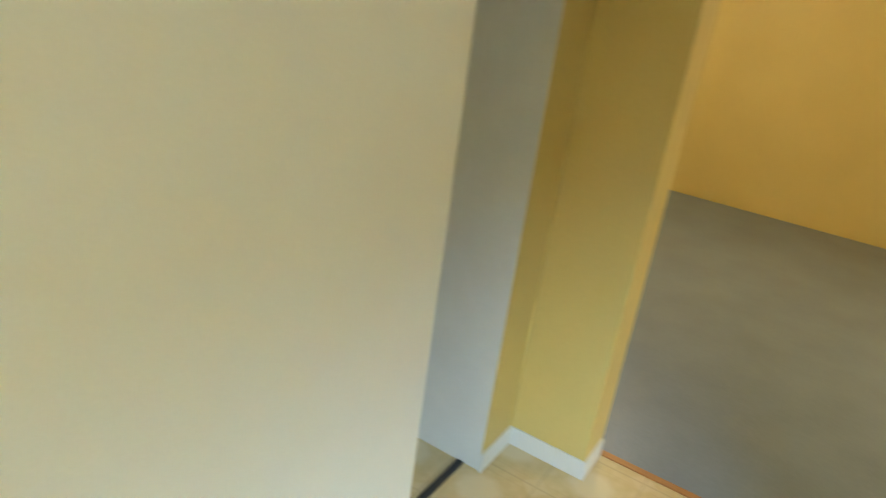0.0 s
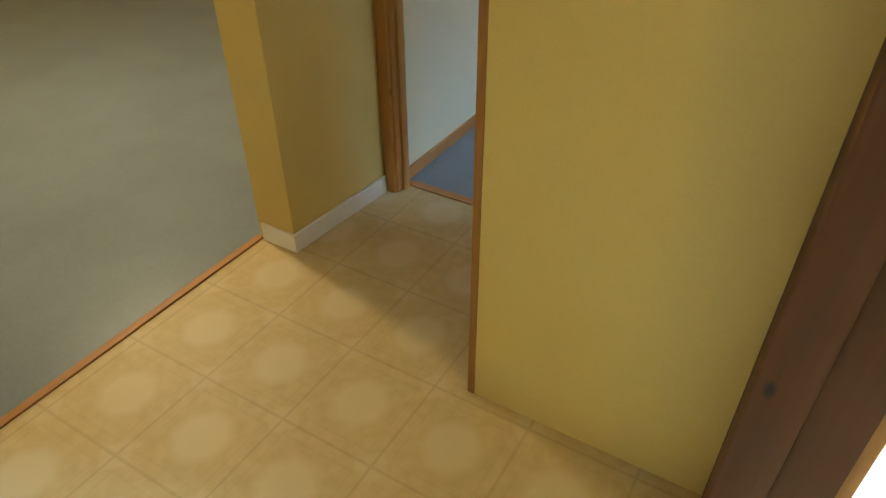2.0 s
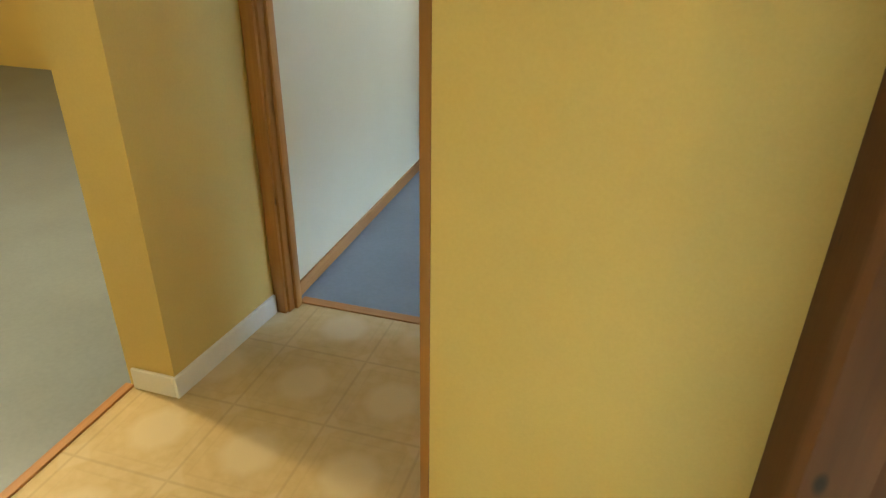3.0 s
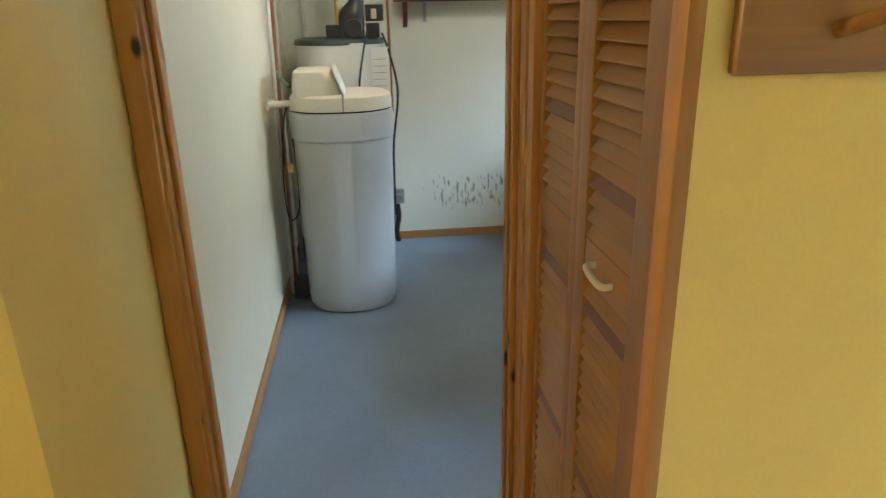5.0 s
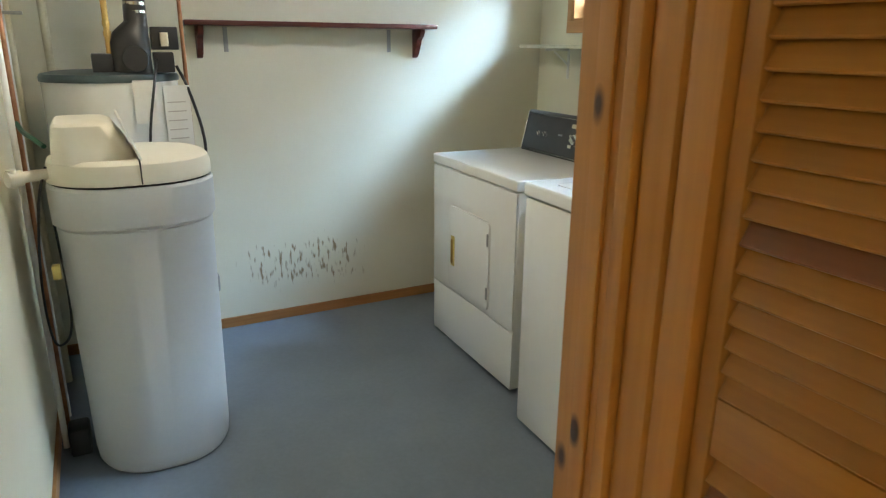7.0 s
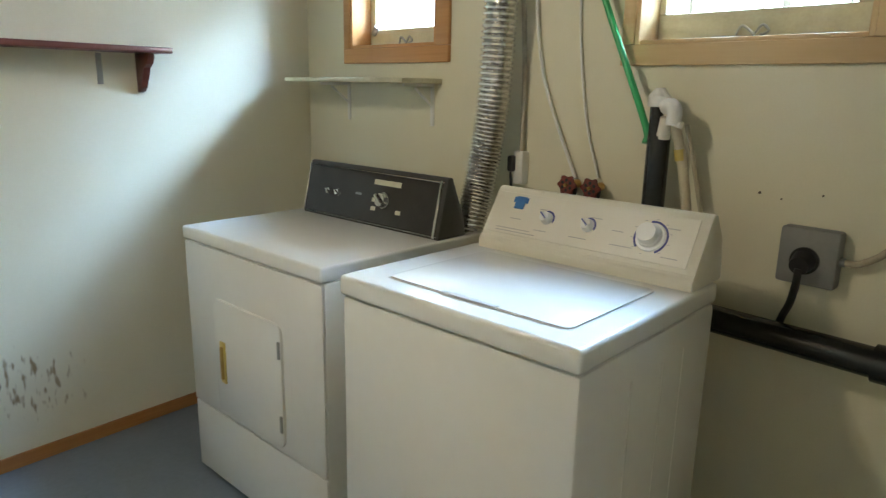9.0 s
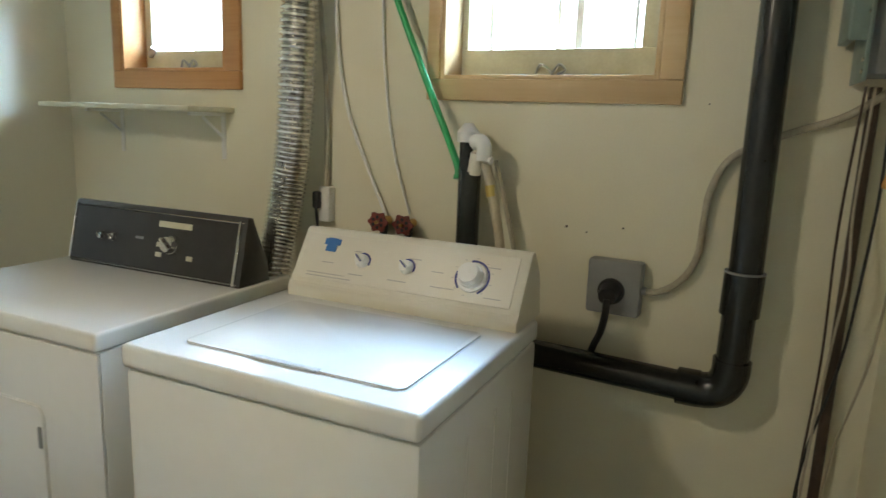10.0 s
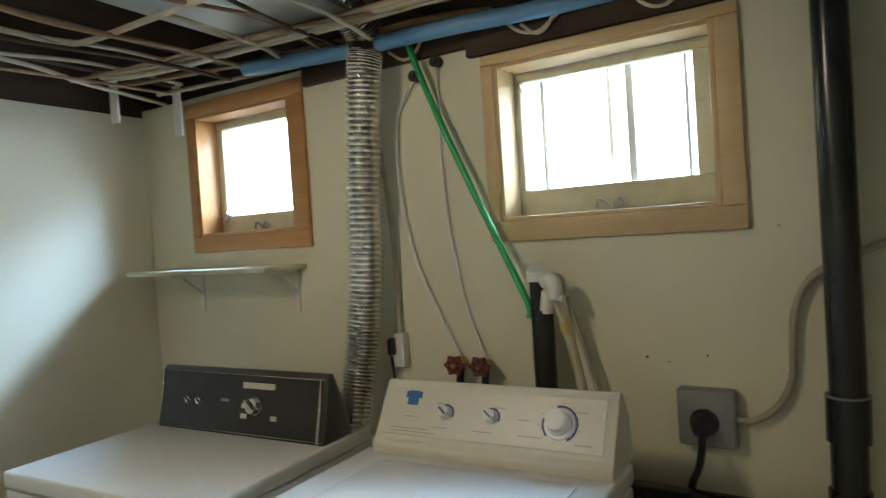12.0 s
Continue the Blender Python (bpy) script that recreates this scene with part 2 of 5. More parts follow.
M_CASING_OLD = knotty("orange_window_pine", (0.52, 0.27, 0.10), (0.42, 0.19, 0.06), (0.1, 0.05, 0.02), 0, 0.45, False)
M_SASH = material("aged_sash_paint", (0.62, 0.60, 0.46), (0.50, 0.47, 0.33), 0.6, 0, 14, 120, 0.12)
M_MAHOGANY = knotty("mahogany", (0.13, 0.032, 0.022), (0.08, 0.02, 0.015), (0.03, 0.01, 0.01), 0, 0.35, False)
M_ENAMEL = material("white_enamel", (0.80, 0.80, 0.77), (0.77, 0.77, 0.73), 0.22, 0, 3, 30, 0.0)
M_ALMOND = material("cream_plastic", (0.76, 0.72, 0.61), (0.72, 0.68, 0.56), 0.4, 0, 4, 60, 0.02)
M_TANK = material("pale_grey_plastic", (0.56, 0.58, 0.58), (0.52, 0.54, 0.55), 0.42, 0, 3, 90, 0.03)
M_BLACKPIPE = material("black_pipe_plastic", (0.012, 0.014, 0.014), (0.02, 0.022, 0.02), 0.22, 0, 8, 60, 0.04)
M_BLACK = material("black_plastic", (0.015, 0.015, 0.016), (0.025, 0.025, 0.026), 0.42, 0, 8, 80, 0.03)
M_CONSOLE = material("black_console_panel", (0.016, 0.013, 0.011), (0.026, 0.021, 0.017), 0.35, 0, 18, 120, 0.03)
M_CHROME = material("chrome", (0.72, 0.72, 0.70), (0.6, 0.6, 0.58), 0.16, 1.0, 9, 70, 0.03)
M_STEEL = material("galvanised_steel", (0.42, 0.43, 0.42), (0.32, 0.33, 0.33), 0.45, 0.8, 12, 60, 0.05)
M_FOIL = material("foil_duct", (0.86, 0.85, 0.83), (0.66, 0.65, 0.62), 0.13, 1.0, 50, 160, 0.3)
M_GREYBOX = material("grey_metal_paint", (0.27, 0.275, 0.265), (0.23, 0.235, 0.23), 0.5, 0, 9, 80, 0.04)
M_GREENGREY = material("grey_green_metal_paint", (0.26, 0.33, 0.29), (0.21, 0.27, 0.24), 0.4, 0, 9, 80, 0.04)
M_GREEN = material("green_hose", (0.02, 0.42, 0.13), (0.02, 0.34, 0.10), 0.3, 0, 9, 80, 0.02)
M_PVC = material("white_pvc", (0.82, 0.82, 0.80), (0.76, 0.75, 0.70), 0.35, 0, 12, 80, 0.02)
M_CABLE = material("old_cable_sheath", (0.50, 0.45, 0.34), (0.38, 0.33, 0.24), 0.6, 0, 20, 120, 0.06)
M_CABLE_W = material("white_cable_sheath", (0.66, 0.60, 0.46), (0.50, 0.43, 0.31), 0.55, 0, 20, 120, 0.06)
M_CONDUIT = material("dark_brown_conduit", (0.075, 0.045, 0.028), (0.045, 0.028, 0.018), 0.5, 0, 16, 90, 0.05)
M_PEGORANGE = knotty("orange_peg_wood", (0.66, 0.33, 0.085), (0.56, 0.26, 0.06), (0.2, 0.1, 0.03), 1, 0.4, False)
M_BROWNCABLE = material("brown_cable_sheath", (0.33, 0.21, 0.12), (0.20, 0.115, 0.06), 0.6, 0, 16, 90, 0.05)
M_RED = material("rusty_red_handle", (0.24, 0.045, 0.03), (0.12, 0.03, 0.02), 0.5, 0, 40, 160, 0.1)
M_BRASS = material("brass", (0.55, 0.36, 0.13), (0.42, 0.26, 0.08), 0.3, 1.0, 20, 90, 0.05)
M_COPPER = material("copper", (0.42, 0.20, 0.10), (0.26, 0.12, 0.06), 0.42, 0.9, 20, 90, 0.05)
M_BLUEPIPE = material("blue_pipe", (0.15, 0.34, 0.58), (0.11, 0.26, 0.48), 0.45, 0, 9, 80, 0.03)
M_BLUE = material("blue_sticker", (0.03, 0.16, 0.42), (0.02, 0.12, 0.36), 0.5, 0, 9, 80, 0.0)
M_PAPER = material("paper", (0.78, 0.78, 0.74), (0.72, 0.72, 0.68), 0.8, 0, 9, 80, 0.02)
M_INK = material("grey_print", (0.50, 0.47, 0.43), (0.44, 0.42, 0.39), 0.7, 0, 9, 80, 0.0)
M_YELLOWED = material("yellowed_plastic", (0.66, 0.52, 0.16), (0.58, 0.44, 0.12), 0.4, 0, 9, 80, 0.02)
M_JOIST = knotty("dark_joist_wood", (0.060, 0.035, 0.020), (0.032, 0.018, 0.011), (0.02, 0.01, 0.008), 0, 0.8, False)
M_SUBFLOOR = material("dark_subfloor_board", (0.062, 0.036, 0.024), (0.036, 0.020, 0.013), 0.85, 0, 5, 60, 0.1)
M_TEAL = material("dark_teal_plastic", (0.05, 0.08, 0.085), (0.04, 0.06, 0.065), 0.4, 0, 9, 80, 0.02)
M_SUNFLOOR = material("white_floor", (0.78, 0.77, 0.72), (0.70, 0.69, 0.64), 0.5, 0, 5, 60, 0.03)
M_DARKGREY = material("dark_grey_enamel", (0.035, 0.033, 0.030), (0.05, 0.047, 0.042), 0.35, 0, 9, 80, 0.02)
# near-black for the threshold and for shade in seams, openings and holes
M_SHADOWGAP = material("dark_gap_and_threshold", (0.02, 0.02, 0.02), (0.03, 0.03, 0.03), 0.7, 0, 9, 60, 0.02)


def glass_material():
    m = bpy.data.materials.new("window_glass")
    m.use_nodes = True
    p = m.node_tree.nodes["Principled BSDF"]
    p.inputs["Transmission Weight"].default_value, p.inputs["Roughness"].default_value, p.inputs["IOR"].default_value = 1.0, 0.02, 1.1
    p.inputs["Base Color"].default_value = (0.98, 0.99, 0.98, 1)
    return m


M_GLASS = glass_material()


# ---- building helpers ----
def mesh_of(name, bm, mat, smooth=False):
    me = bpy.data.meshes.new(name)
    bmesh.ops.recalc_face_normals(bm, faces=bm.faces[:])
    bm.to_mesh(me)
    bm.free()
    me.materials.append(mat)
    if smooth:
        me.polygons.foreach_set("use_smooth", [True] * len(me.polygons))
        me.set_sharp_from_angle(angle=math.radians(38))
    return me


def part(name, bm, mat, parent, label="", smooth=True):
    ob = new(name, mesh_of(name, bm, mat, smooth))
    ob.parent = parent
    if label:
        tagged(ob, label)
    return ob


def thing(name, m, label, category, group=""):
    ob = new(name)
    ob.empty_display_size = 0.05
    ob.matrix_world = m
    return tagged(ob, label, category, group)


def structure(name, bm, mat, label="", category="", smooth=False, m=None):
    ob = new(name, mesh_of(name, bm, mat, smooth))
    if m is not None:
        ob.matrix_world = m
    return tagged(ob, label, category, "", "structure")


def solo(name, bm, mat, m, label, category, group="", smooth=True):
    ob = new(name, mesh_of(name, bm, mat, smooth))
    ob.matrix_world = m
    return tagged(ob, label, category, group)


def add_box(bm, lo, hi, bevel=0.0, seg=2, m=None):
    made = bmesh.ops.create_cube(bm, size=1)["verts"]
    for v in made:
        v.co = Vector([(lo[i] + hi[i]) / 2 + v.co[i] * (hi[i] - lo[i]) for i in range(3)])
    if bevel:
        edges = list({e for v in made for e in v.link_edges})
        res = bmesh.ops.bevel(bm, geom=edges, offset=bevel, segments=seg, affect="EDGES", profile=0.5, clamp_overlap=True)
        made = list({v for v in made if v.is_valid} | {v for v in res["verts"] if v.is_valid})
    if m is not None:
        bmesh.ops.transform(bm, matrix=m, verts=[v for v in made if v.is_valid])
    return bm


def cube(lo, hi, bevel=0.0, seg=2, m=None):
    return add_box(bmesh.new(), lo, hi, bevel, seg, m)


def add_rod(bm, a, b, r, r2=None, seg=20):
    a, b = Vector(a), Vector(b)
    w = b - a
    m = Matrix.Translation((a + b) / 2) @ w.to_track_quat("Z", "Y").to_matrix().to_4x4()
    bmesh.ops.create_cone(bm, cap_ends=True, segments=seg, radius1=r, radius2=r if r2 is None else r2, depth=w.length, matrix=m)
    return bm


def rod(a, b, r, r2=None, seg=20):
    return add_rod(bmesh.new(), a, b, r, r2, seg)


def smooth_path(points, steps=8):
    """A Catmull-Rom line through the points."""
    pts = [Vector(p) for p in points]
    pts = [pts[0] * 2 - pts[1]] + pts + [pts[-1] * 2 - pts[-2]]
    line = []
    for i in range(1, len(pts) - 2):
        p0, p1, p2, p3 = pts[i - 1:i + 3]
        for k in range(steps):
            s = k / steps
            line.append(0.5 * ((2 * p1) + (p2 - p0) * s + (2 * p0 - 5 * p1 + 4 * p2 - p3) * s * s + (3 * p1 - p0 - 3 * p2 + p3) * s ** 3))
    line.append(pts[-2])
    return line


def add_tube(bm, points, r, seg=10, steps=8, curved=True, radius=None):
    """A tube along a line; radius(i, n) may vary it."""
    line = smooth_path(points, steps) if curved else [Vector(p) for p in points]
    rings, ref = [], Vector((0.31, 0.77, 0.55))
    for i, p in enumerate(line):
        w = (line[min(i + 1, len(line) - 1)] - line[max(i - 1, 0)]).normalized()
        side = w.cross(ref).normalized()
        ref = side.cross(w).normalized()
        rr = radius(i, len(line)) if radius else r
        rings.append([bm.verts.new(p + (side * math.cos(k * math.tau / seg) + ref * math.sin(k * math.tau / seg)) * rr) for k in range(seg)])
    for a, b in zip(rings, rings[1:]):
        for k in range(seg):
            bm.faces.new((a[k], a[(k + 1) % seg], b[(k + 1) % seg], b[k]))
    bm.faces.new(rings[0])
    bm.faces.new(rings[-1])
    return bm


def tube(points, r, seg=10, steps=8, curved=True, radius=None):
    return add_tube(bmesh.new(), points, r, seg, steps, curved, radius)


def prism(outline, axis, lo, hi, bevel=0.0):
    """An outline of (a, b) pairs drawn out along an axis: 0 gives (y, z), 1 (x, z), 2 (x, y)."""
    bm = bmesh.new()
    put = {0: lambda a, b, c: (c, a, b), 1: lambda a, b, c: (a, c, b), 2: lambda a, b, c: (a, b, c)}[axis]
    ends = [[bm.verts.new(put(a, b, c)) for a, b in outline] for c in (lo, hi)]
    n = len(outline)
    for i in range(n):
        bm.faces.new((ends[0][i], ends[0][(i + 1) % n], ends[1][(i + 1) % n], ends[1][i]))
    bm.faces.new(ends[0])
    bm.faces.new(ends[1])
    if bevel:
        bmesh.ops.bevel(bm, geom=bm.edges[:], offset=bevel, segments=2, affect="EDGES", profile=0.5, clamp_overlap=True)
    return bm


def rounded(wide, deep, r, n=6, cx=0.0, cy=0.0):
    """The outline of a rectangle with round corners."""
    out = []
    for sx, sy, start in ((1, 1, 0), (-1, 1, 90), (-1, -1, 180), (1, -1, 270)):
        for k in range(n + 1):
            a = math.radians(start + 90 * k / n)
            out.append((cx + sx * (wide / 2 - r) + r * math.cos(a), cy + sy * (deep / 2 - r) + r * math.sin(a)))
    return out


def loft(sections):
    """Skin over closed outlines [(points, z), ...] of equal length."""
    bm = bmesh.new()
    rings = [[bm.verts.new((x, y, z)) for x, y in pts] for pts, z in sections]
    n = len(rings[0])
    for a, b in zip(rings, rings[1:]):
        for i in range(n):
            bm.faces.new((a[i], a[(i + 1) % n], b[(i + 1) % n], b[i]))
    bm.faces.new(rings[0])
    bm.faces.new(rings[-1])
    return bm


# ---- floors ----
structure("floor", cube((X_GREY, -1.8, -0.1), (3.1, Y_DOOR + 0.09, 0)), M_VINYL, "tan sheet vinyl with pale octagons in brown squares", "floor")
structure("floor_laundry", cube((-0.8, Y_DOOR + 0.09, -0.1), (2.4, 5.1, -0.006)), M_GREY, "blue-grey painted concrete floor", "floor")
structure("floor_side_room", cube((-5.3, -2.6, -0.1), (X_GREY - 0.018, 5.1, -0.012)), M_GREY, "grey painted concrete floor of the side room", "floor")
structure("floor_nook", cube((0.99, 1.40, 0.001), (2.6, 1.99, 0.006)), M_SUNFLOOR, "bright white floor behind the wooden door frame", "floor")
structure("threshold_side_room", cube((X_GREY - 0.020, -0.142, -0.03), (X_GREY + 0.012, 1.655, 0.007), 0.003), M_PINE_Y, "orange wooden edge strip along the vinyl", "threshold")
structure("threshold_laundry", cube((-0.588, 2.262, -0.03), (0.190, 2.305, 0.006), 0.003), M_PINE_H, "worn wooden strip in the laundry doorway", "threshold")
structure("threshold_entry", cube((-0.43, -0.562, 0.0005), (0.33, -0.532, 0.012), 0.004), M_SHADOWGAP, "dark metal threshold of the entry", "threshold")

# ---- hall walls ----
structure("wall_stub", prism([(X_GREY, 1.655), (X_STUB, 1.655), (-0.646, 2.196), (-0.646, Y_DOOR + 0.03), (X_GREY, Y_DOOR + 0.03)], 2, -0.02, Z_TOP), M_YELLOW, "yellow painted end of a partition", "wall")
structure("wall_entry_west", cube((X_GREY, -2.6, -0.02), (-0.668, -0.146, Z_TOP)), M_YELLOW, "yellow painted wall beside the opening", "wall")
structure("wall_entry_jamb", cube((-0.668, -1.75, -0.02), (-0.436, -0.47, Z_TOP)), M_WHITE, "white painted return wall at the entry", "wall")
structure("wall_entry_face", cube((-0.668, -0.47, -0.02), (-0.438, -0.467, Z_TOP)), M_YELLOW, "yellow painted strip of wall at the entry", "wall")
structure("wall_south", cube((0.33, -1.75, -0.02), (3.1, -0.30, Z_TOP)), M_PALE, "pale cream painted wall at the entry", "wall")
structure("wall_entry_end", cube((-0.436, -1.85, -0.02), (0.33, -1.72, Z_TOP)), M_WHITE, "white painted wall at the end of the entry", "wall")
structure("wall_hall_east", cube((3.1, -1.8, -0.02), (3.2, 2.1, Z_TOP)), M_YELLOW, "yellow painted end wall of the hall", "wall")
bm = cube((X_CLOSET + 0.022, Y_PEG, -0.02), (0.874, Y_PEG + 0.038, Z_TOP))
add_box(bm, (0.262, Y_PEG + 0.038, -0.02), (0.874, Y_PEG + 0.1, Z_TOP))
structure("wall_pegs", bm, M_YELLOW, "plain yellow painted wall below coat pegs", "wall")
structure("wall_closet_back", cube((0.874, Y_PEG + 0.1, -0.02), (0.97, 2.0, Z_TOP)), M_CREAM, "cream wall behind the closet", "wall")
structure("wall_nook_east", cube((2.6, 1.3, -0.02), (2.7, 2.0, Z_TOP)), M_CREAM, "cream end wall of the bright nook", "wall")
bm = cube((2.36, 1.20, -0.02), (3.1, Y_PEG, Z_TOP))
add_box(bm, (0.97, 1.20, 2.04), (2.36, Y_PEG, Z_TOP))
structure("wall_hall_north", bm, M_YELLOW, "yellow painted wall round a doorway", "wall")
# side room
structure("wall_side_far", cube((-5.3, -2.6, -0.02), (-5.18, 5.1, Z_TOP)), M_YELLOW, "yellow painted far wall of the side room", "wall")
structure("wall_side_south", cube((-5.18, -2.7, -0.02), (X_GREY, -2.6, Z_TOP)), M_YELLOW, "yellow painted wall of the side room", "wall")
structure("wall_side_north", cube((-5.18, 5.1, -0.02), (-0.7, 5.2, Z_TOP)), M_YELLOW, "yellow painted wall of the side room", "wall")

# ---- laundry walls ----
structure("wall_west", cube((-0.80, Y_DOOR + 0.03, -0.02), (X_WEST, 5.1, Z_TOP + 0.2)), M_CREAM, "cream painted laundry wall", "wall")
structure("wall_north", cube((X_WEST, Y_NORTH, -0.02), (2.35, 5.1, Z_TOP - 0.03)), M_NORTH, "cream painted wall with a patch of dark scuffs", "wall")
structure("wall_door_side", cube((0.212, Y_DOOR, -0.02), (0.86, 2.245, Z_TOP)), M_WHITE, "white painted end of the doorway wall", "wall")
structure("wall_panel", cube((0.86, 2.0, -0.02), (1.9, 2.12, Z_TOP)), M_CREAM, "cream painted wall behind the fuse box", "wall")
structure("half_wall", cube((0.86, 2.12, -0.02), (0.945, 2.231, 1.235), 0.004), M_WHITE, "low white painted panel beside the doorway wall", "wall")
structure("wall_above_door", cube((-0.69, Y_DOOR, 2.03), (0.185, 2.33, Z_TOP + 0.2)), M_CREAM, "wall over the laundry doorway", "wall")
structure("wall_above_closet", cube((X_CLOSET + 0.03, Y_PEG + 0.1, 2.03), (0.30, Y_DOOR, Z_TOP)), M_YELLOW, "wall over the closet door", "wall")

W1 = dict(u=(1.886, 2.424), z=(1.538, 2.020), glass=(1.973, 2.374), gz=(1.618, 1.972))
W2 = dict(u=(0.448, 1.052), z=(1.514, 1.968), glass=(0.521, 1.018), gz=(1.602, 1.924))
ALONG = on_east(0, 0, 0)
bm = bmesh.new()
for u0, u1, z0, z1 in ((-0.25, W2["u"][0], -0.02, Z_TOP), (W2["u"][1], W1["u"][0], -0.02, Z_TOP), (W1["u"][1], 2.95, -0.02, Z_TOP),
                       (*W2["u"], -0.02, W2["z"][0]), (*W2["u"], W2["z"][1], Z_TOP), (*W1["u"], -0.02, W1["z"][0]), (*W1["u"], W1["z"][1], Z_TOP)):
    add_box(bm, (-u1, 0, z0), (-u0, 0.2, z1))
structure("wall_east", bm, M_CREAM, "cream painted basement wall with two small windows", "wall", m=ALONG)

# ---- ceilings ----
bm = cube((-5.3, -2.7, Z_TOP), (0.97, Y_DOOR, Z_TOP + 0.05))
add_box(bm, (0.97, -2.7, Z_TOP), (3.2, Y_PEG, Z_TOP + 0.05))
structure("ceiling_hall", bm, M_WHITE, "plain white ceiling", "ceiling")
# unseen shaft added above the hall's ceiling to house the nook's daylight lamp
for i, (lo, hi) in enumerate((((0.87, 1.36, Z_TOP + 0.05), (0.97, 2.10, 3.0)), ((2.6, 1.36, Z_TOP), (2.7, 2.10, 3.0)), ((0.97, 1.29, Z_TOP + 0.05), (2.6, Y_PEG, 3.0)), ((0.97, 2.0, Z_TOP), (2.6, 2.10, 3.0)))):
    structure("wall_shaft_%d" % (i + 1), cube(lo, hi), M_CREAM, "cream painted wall of an added, unseen daylight shaft", "wall")
structure("wall_shaft_back", cube((1.9, 2.0, -0.02), (2.6, 2.10, Z_TOP)), M_CREAM, "cream painted wall of an added, unseen daylight shaft", "wall")
structure("ceiling_shaft", cube((0.87, 1.29, 3.0), (2.7, 2.10, 3.05)), M_WHITE, "plain white ceiling", "ceiling")
structure("ceiling_side_room", cube((-5.3, Y_DOOR, Z_TOP), (-0.8, 5.2, Z_TOP + 0.05)), M_WHITE, "plain white ceiling", "ceiling")
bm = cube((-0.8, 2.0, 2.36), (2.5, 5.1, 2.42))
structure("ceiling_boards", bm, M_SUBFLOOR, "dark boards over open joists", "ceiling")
bm = bmesh.new()
for y in (2.28, 2.68, 3.08, 3.48, 3.88, 4.28, 4.68):
    add_box(bm, (-0.62, y - 0.02, 2.15), (2.3, y + 0.02, 2.36))
add_box(bm, (-0.62, Y_NORTH + 0.005, Z_TOP - 0.03), (2.4, 5.1, 2.36))
structure("ceiling_joists", bm, M_JOIST, "dark open ceiling joists", "ceiling")
bm = cube((-2.95, 0.06, Z_TOP), (0.25, 0.2, 2.36))
add_box(bm, (-1.80, -0.022, 2.035), (-1.13, 0.0, 2.12))
add_box(bm, (-1.13, -0.026, 2.004), (0.20, 0.0, 2.13))
structure("ceiling_sill_east", bm, M_JOIST, "dark sill beam on the window wall", "ceiling", m=ALONG)


# ---- trim ----
def baseboard(name, lo, hi, mat, label):
    return structure(name, cube(lo, hi, 0.004), mat, label, "baseboard")


structure("baseboard_stub_side", prism([(X_STUB, 1.643), (X_STUB + 0.012, 1.643), (-0.634, 2.176), (-0.646, 2.176)], 2, 0, 0.078, 0.003), M_WHITE, "white painted baseboard", "baseboard")
baseboard("baseboard_stub_end", (X_GREY + 0.02, 1.643, 0), (X_STUB, 1.655, 0.078), M_WHITE, "white painted baseboard")
baseboard("baseboard_entry_end", (X_GREY + 0.014, -0.146, 0), (-0.656, -0.134, 0.082), M_WHITE, "white painted baseboard")
baseboard("baseboard_entry_side", (-0.668, -0.455, 0), (-0.656, -0.146, 0.082), M_WHITE, "white painted baseboard")
baseboard("baseboard_entry_return", (-0.668, -0.467, 0), (-0.425, -0.455, 0.082), M_WHITE, "white painted baseboard")
baseboard("baseboard_west", (X_WEST, 2.27, -0.006), (X_WEST + 0.012, Y_NORTH, 0.055), M_PINE_Y, "thin orange-brown wooden baseboard")
baseboard("baseboard_north", (X_WEST + 0.012, Y_NORTH - 0.012, -0.006), (2.0, Y_NORTH, 0.048), M_PINE_H, "thin orange-brown wooden baseboard")

# laundry door frame of knotty pine
frame_d = thing("door_frame", pose(0, 0, 0), "knotty pine frame of the open laundry doorway", "door frame")
frame_d["kind"] = "structure"
part("casing", cube((-0.645, 2.176, 0), (-0.598, 2.215, 2.09), 0.005), M_PINE, frame_d)
part("jamb", cube((-0.640, 2.190, 0), (-0.588, 2.268, 2.05), 0.004), M_PINE, frame_d)
part("stop", cube((-0.588, 2.222, 0), (-0.575, 2.262, 2.03), 0.003), M_PINE, frame_d)
part("casing", cube((0.186, 2.176, 0), (0.204, 2.200, 2.09), 0.004), M_PINE, frame_d)
part("jamb", cube((0.190, 2.200, 0), (0.212, 2.284, 2.05), 0.003), M_PINE, frame_d)
part("stop", cube((0.182, 2.214, 0), (0.190, 2.244, 2.03), 0.003), M_PINE, frame_d)
part("header", cube((-0.588, 2.184, 2.03), (0.190, 2.262, 2.06), 0.003), M_PINE_H, frame_d)
# closet frame, on the passage's side
frame_c = thing("closet_frame", pose(0, 0, 0), "knotty pine casing round a louvred closet door", "door frame")
frame_c["kind"] = "structure"
part("casing", cube((0.200, 2.128, 0), (0.226, 2.180, 2.09), 0.010), M_PINE, frame_c)
part("casing", cube((0.206, 2.078, 0), (0.240, 2.128, 2.09), 0.008), M_PINE, frame_c)
part("corner_post", cube((X_CLOSET, Y_PEG - 0.004, 0), (X_CLOSET + 0.022, Y_PEG + 0.038, Z_TOP), 0.004), M_LOUVRE, frame_c)
part("head_casing", cube((0.206, Y_PEG + 0.038, 2.035), (0.240, 2.078, 2.09), 0.004), M_PINE_Y, frame_c)
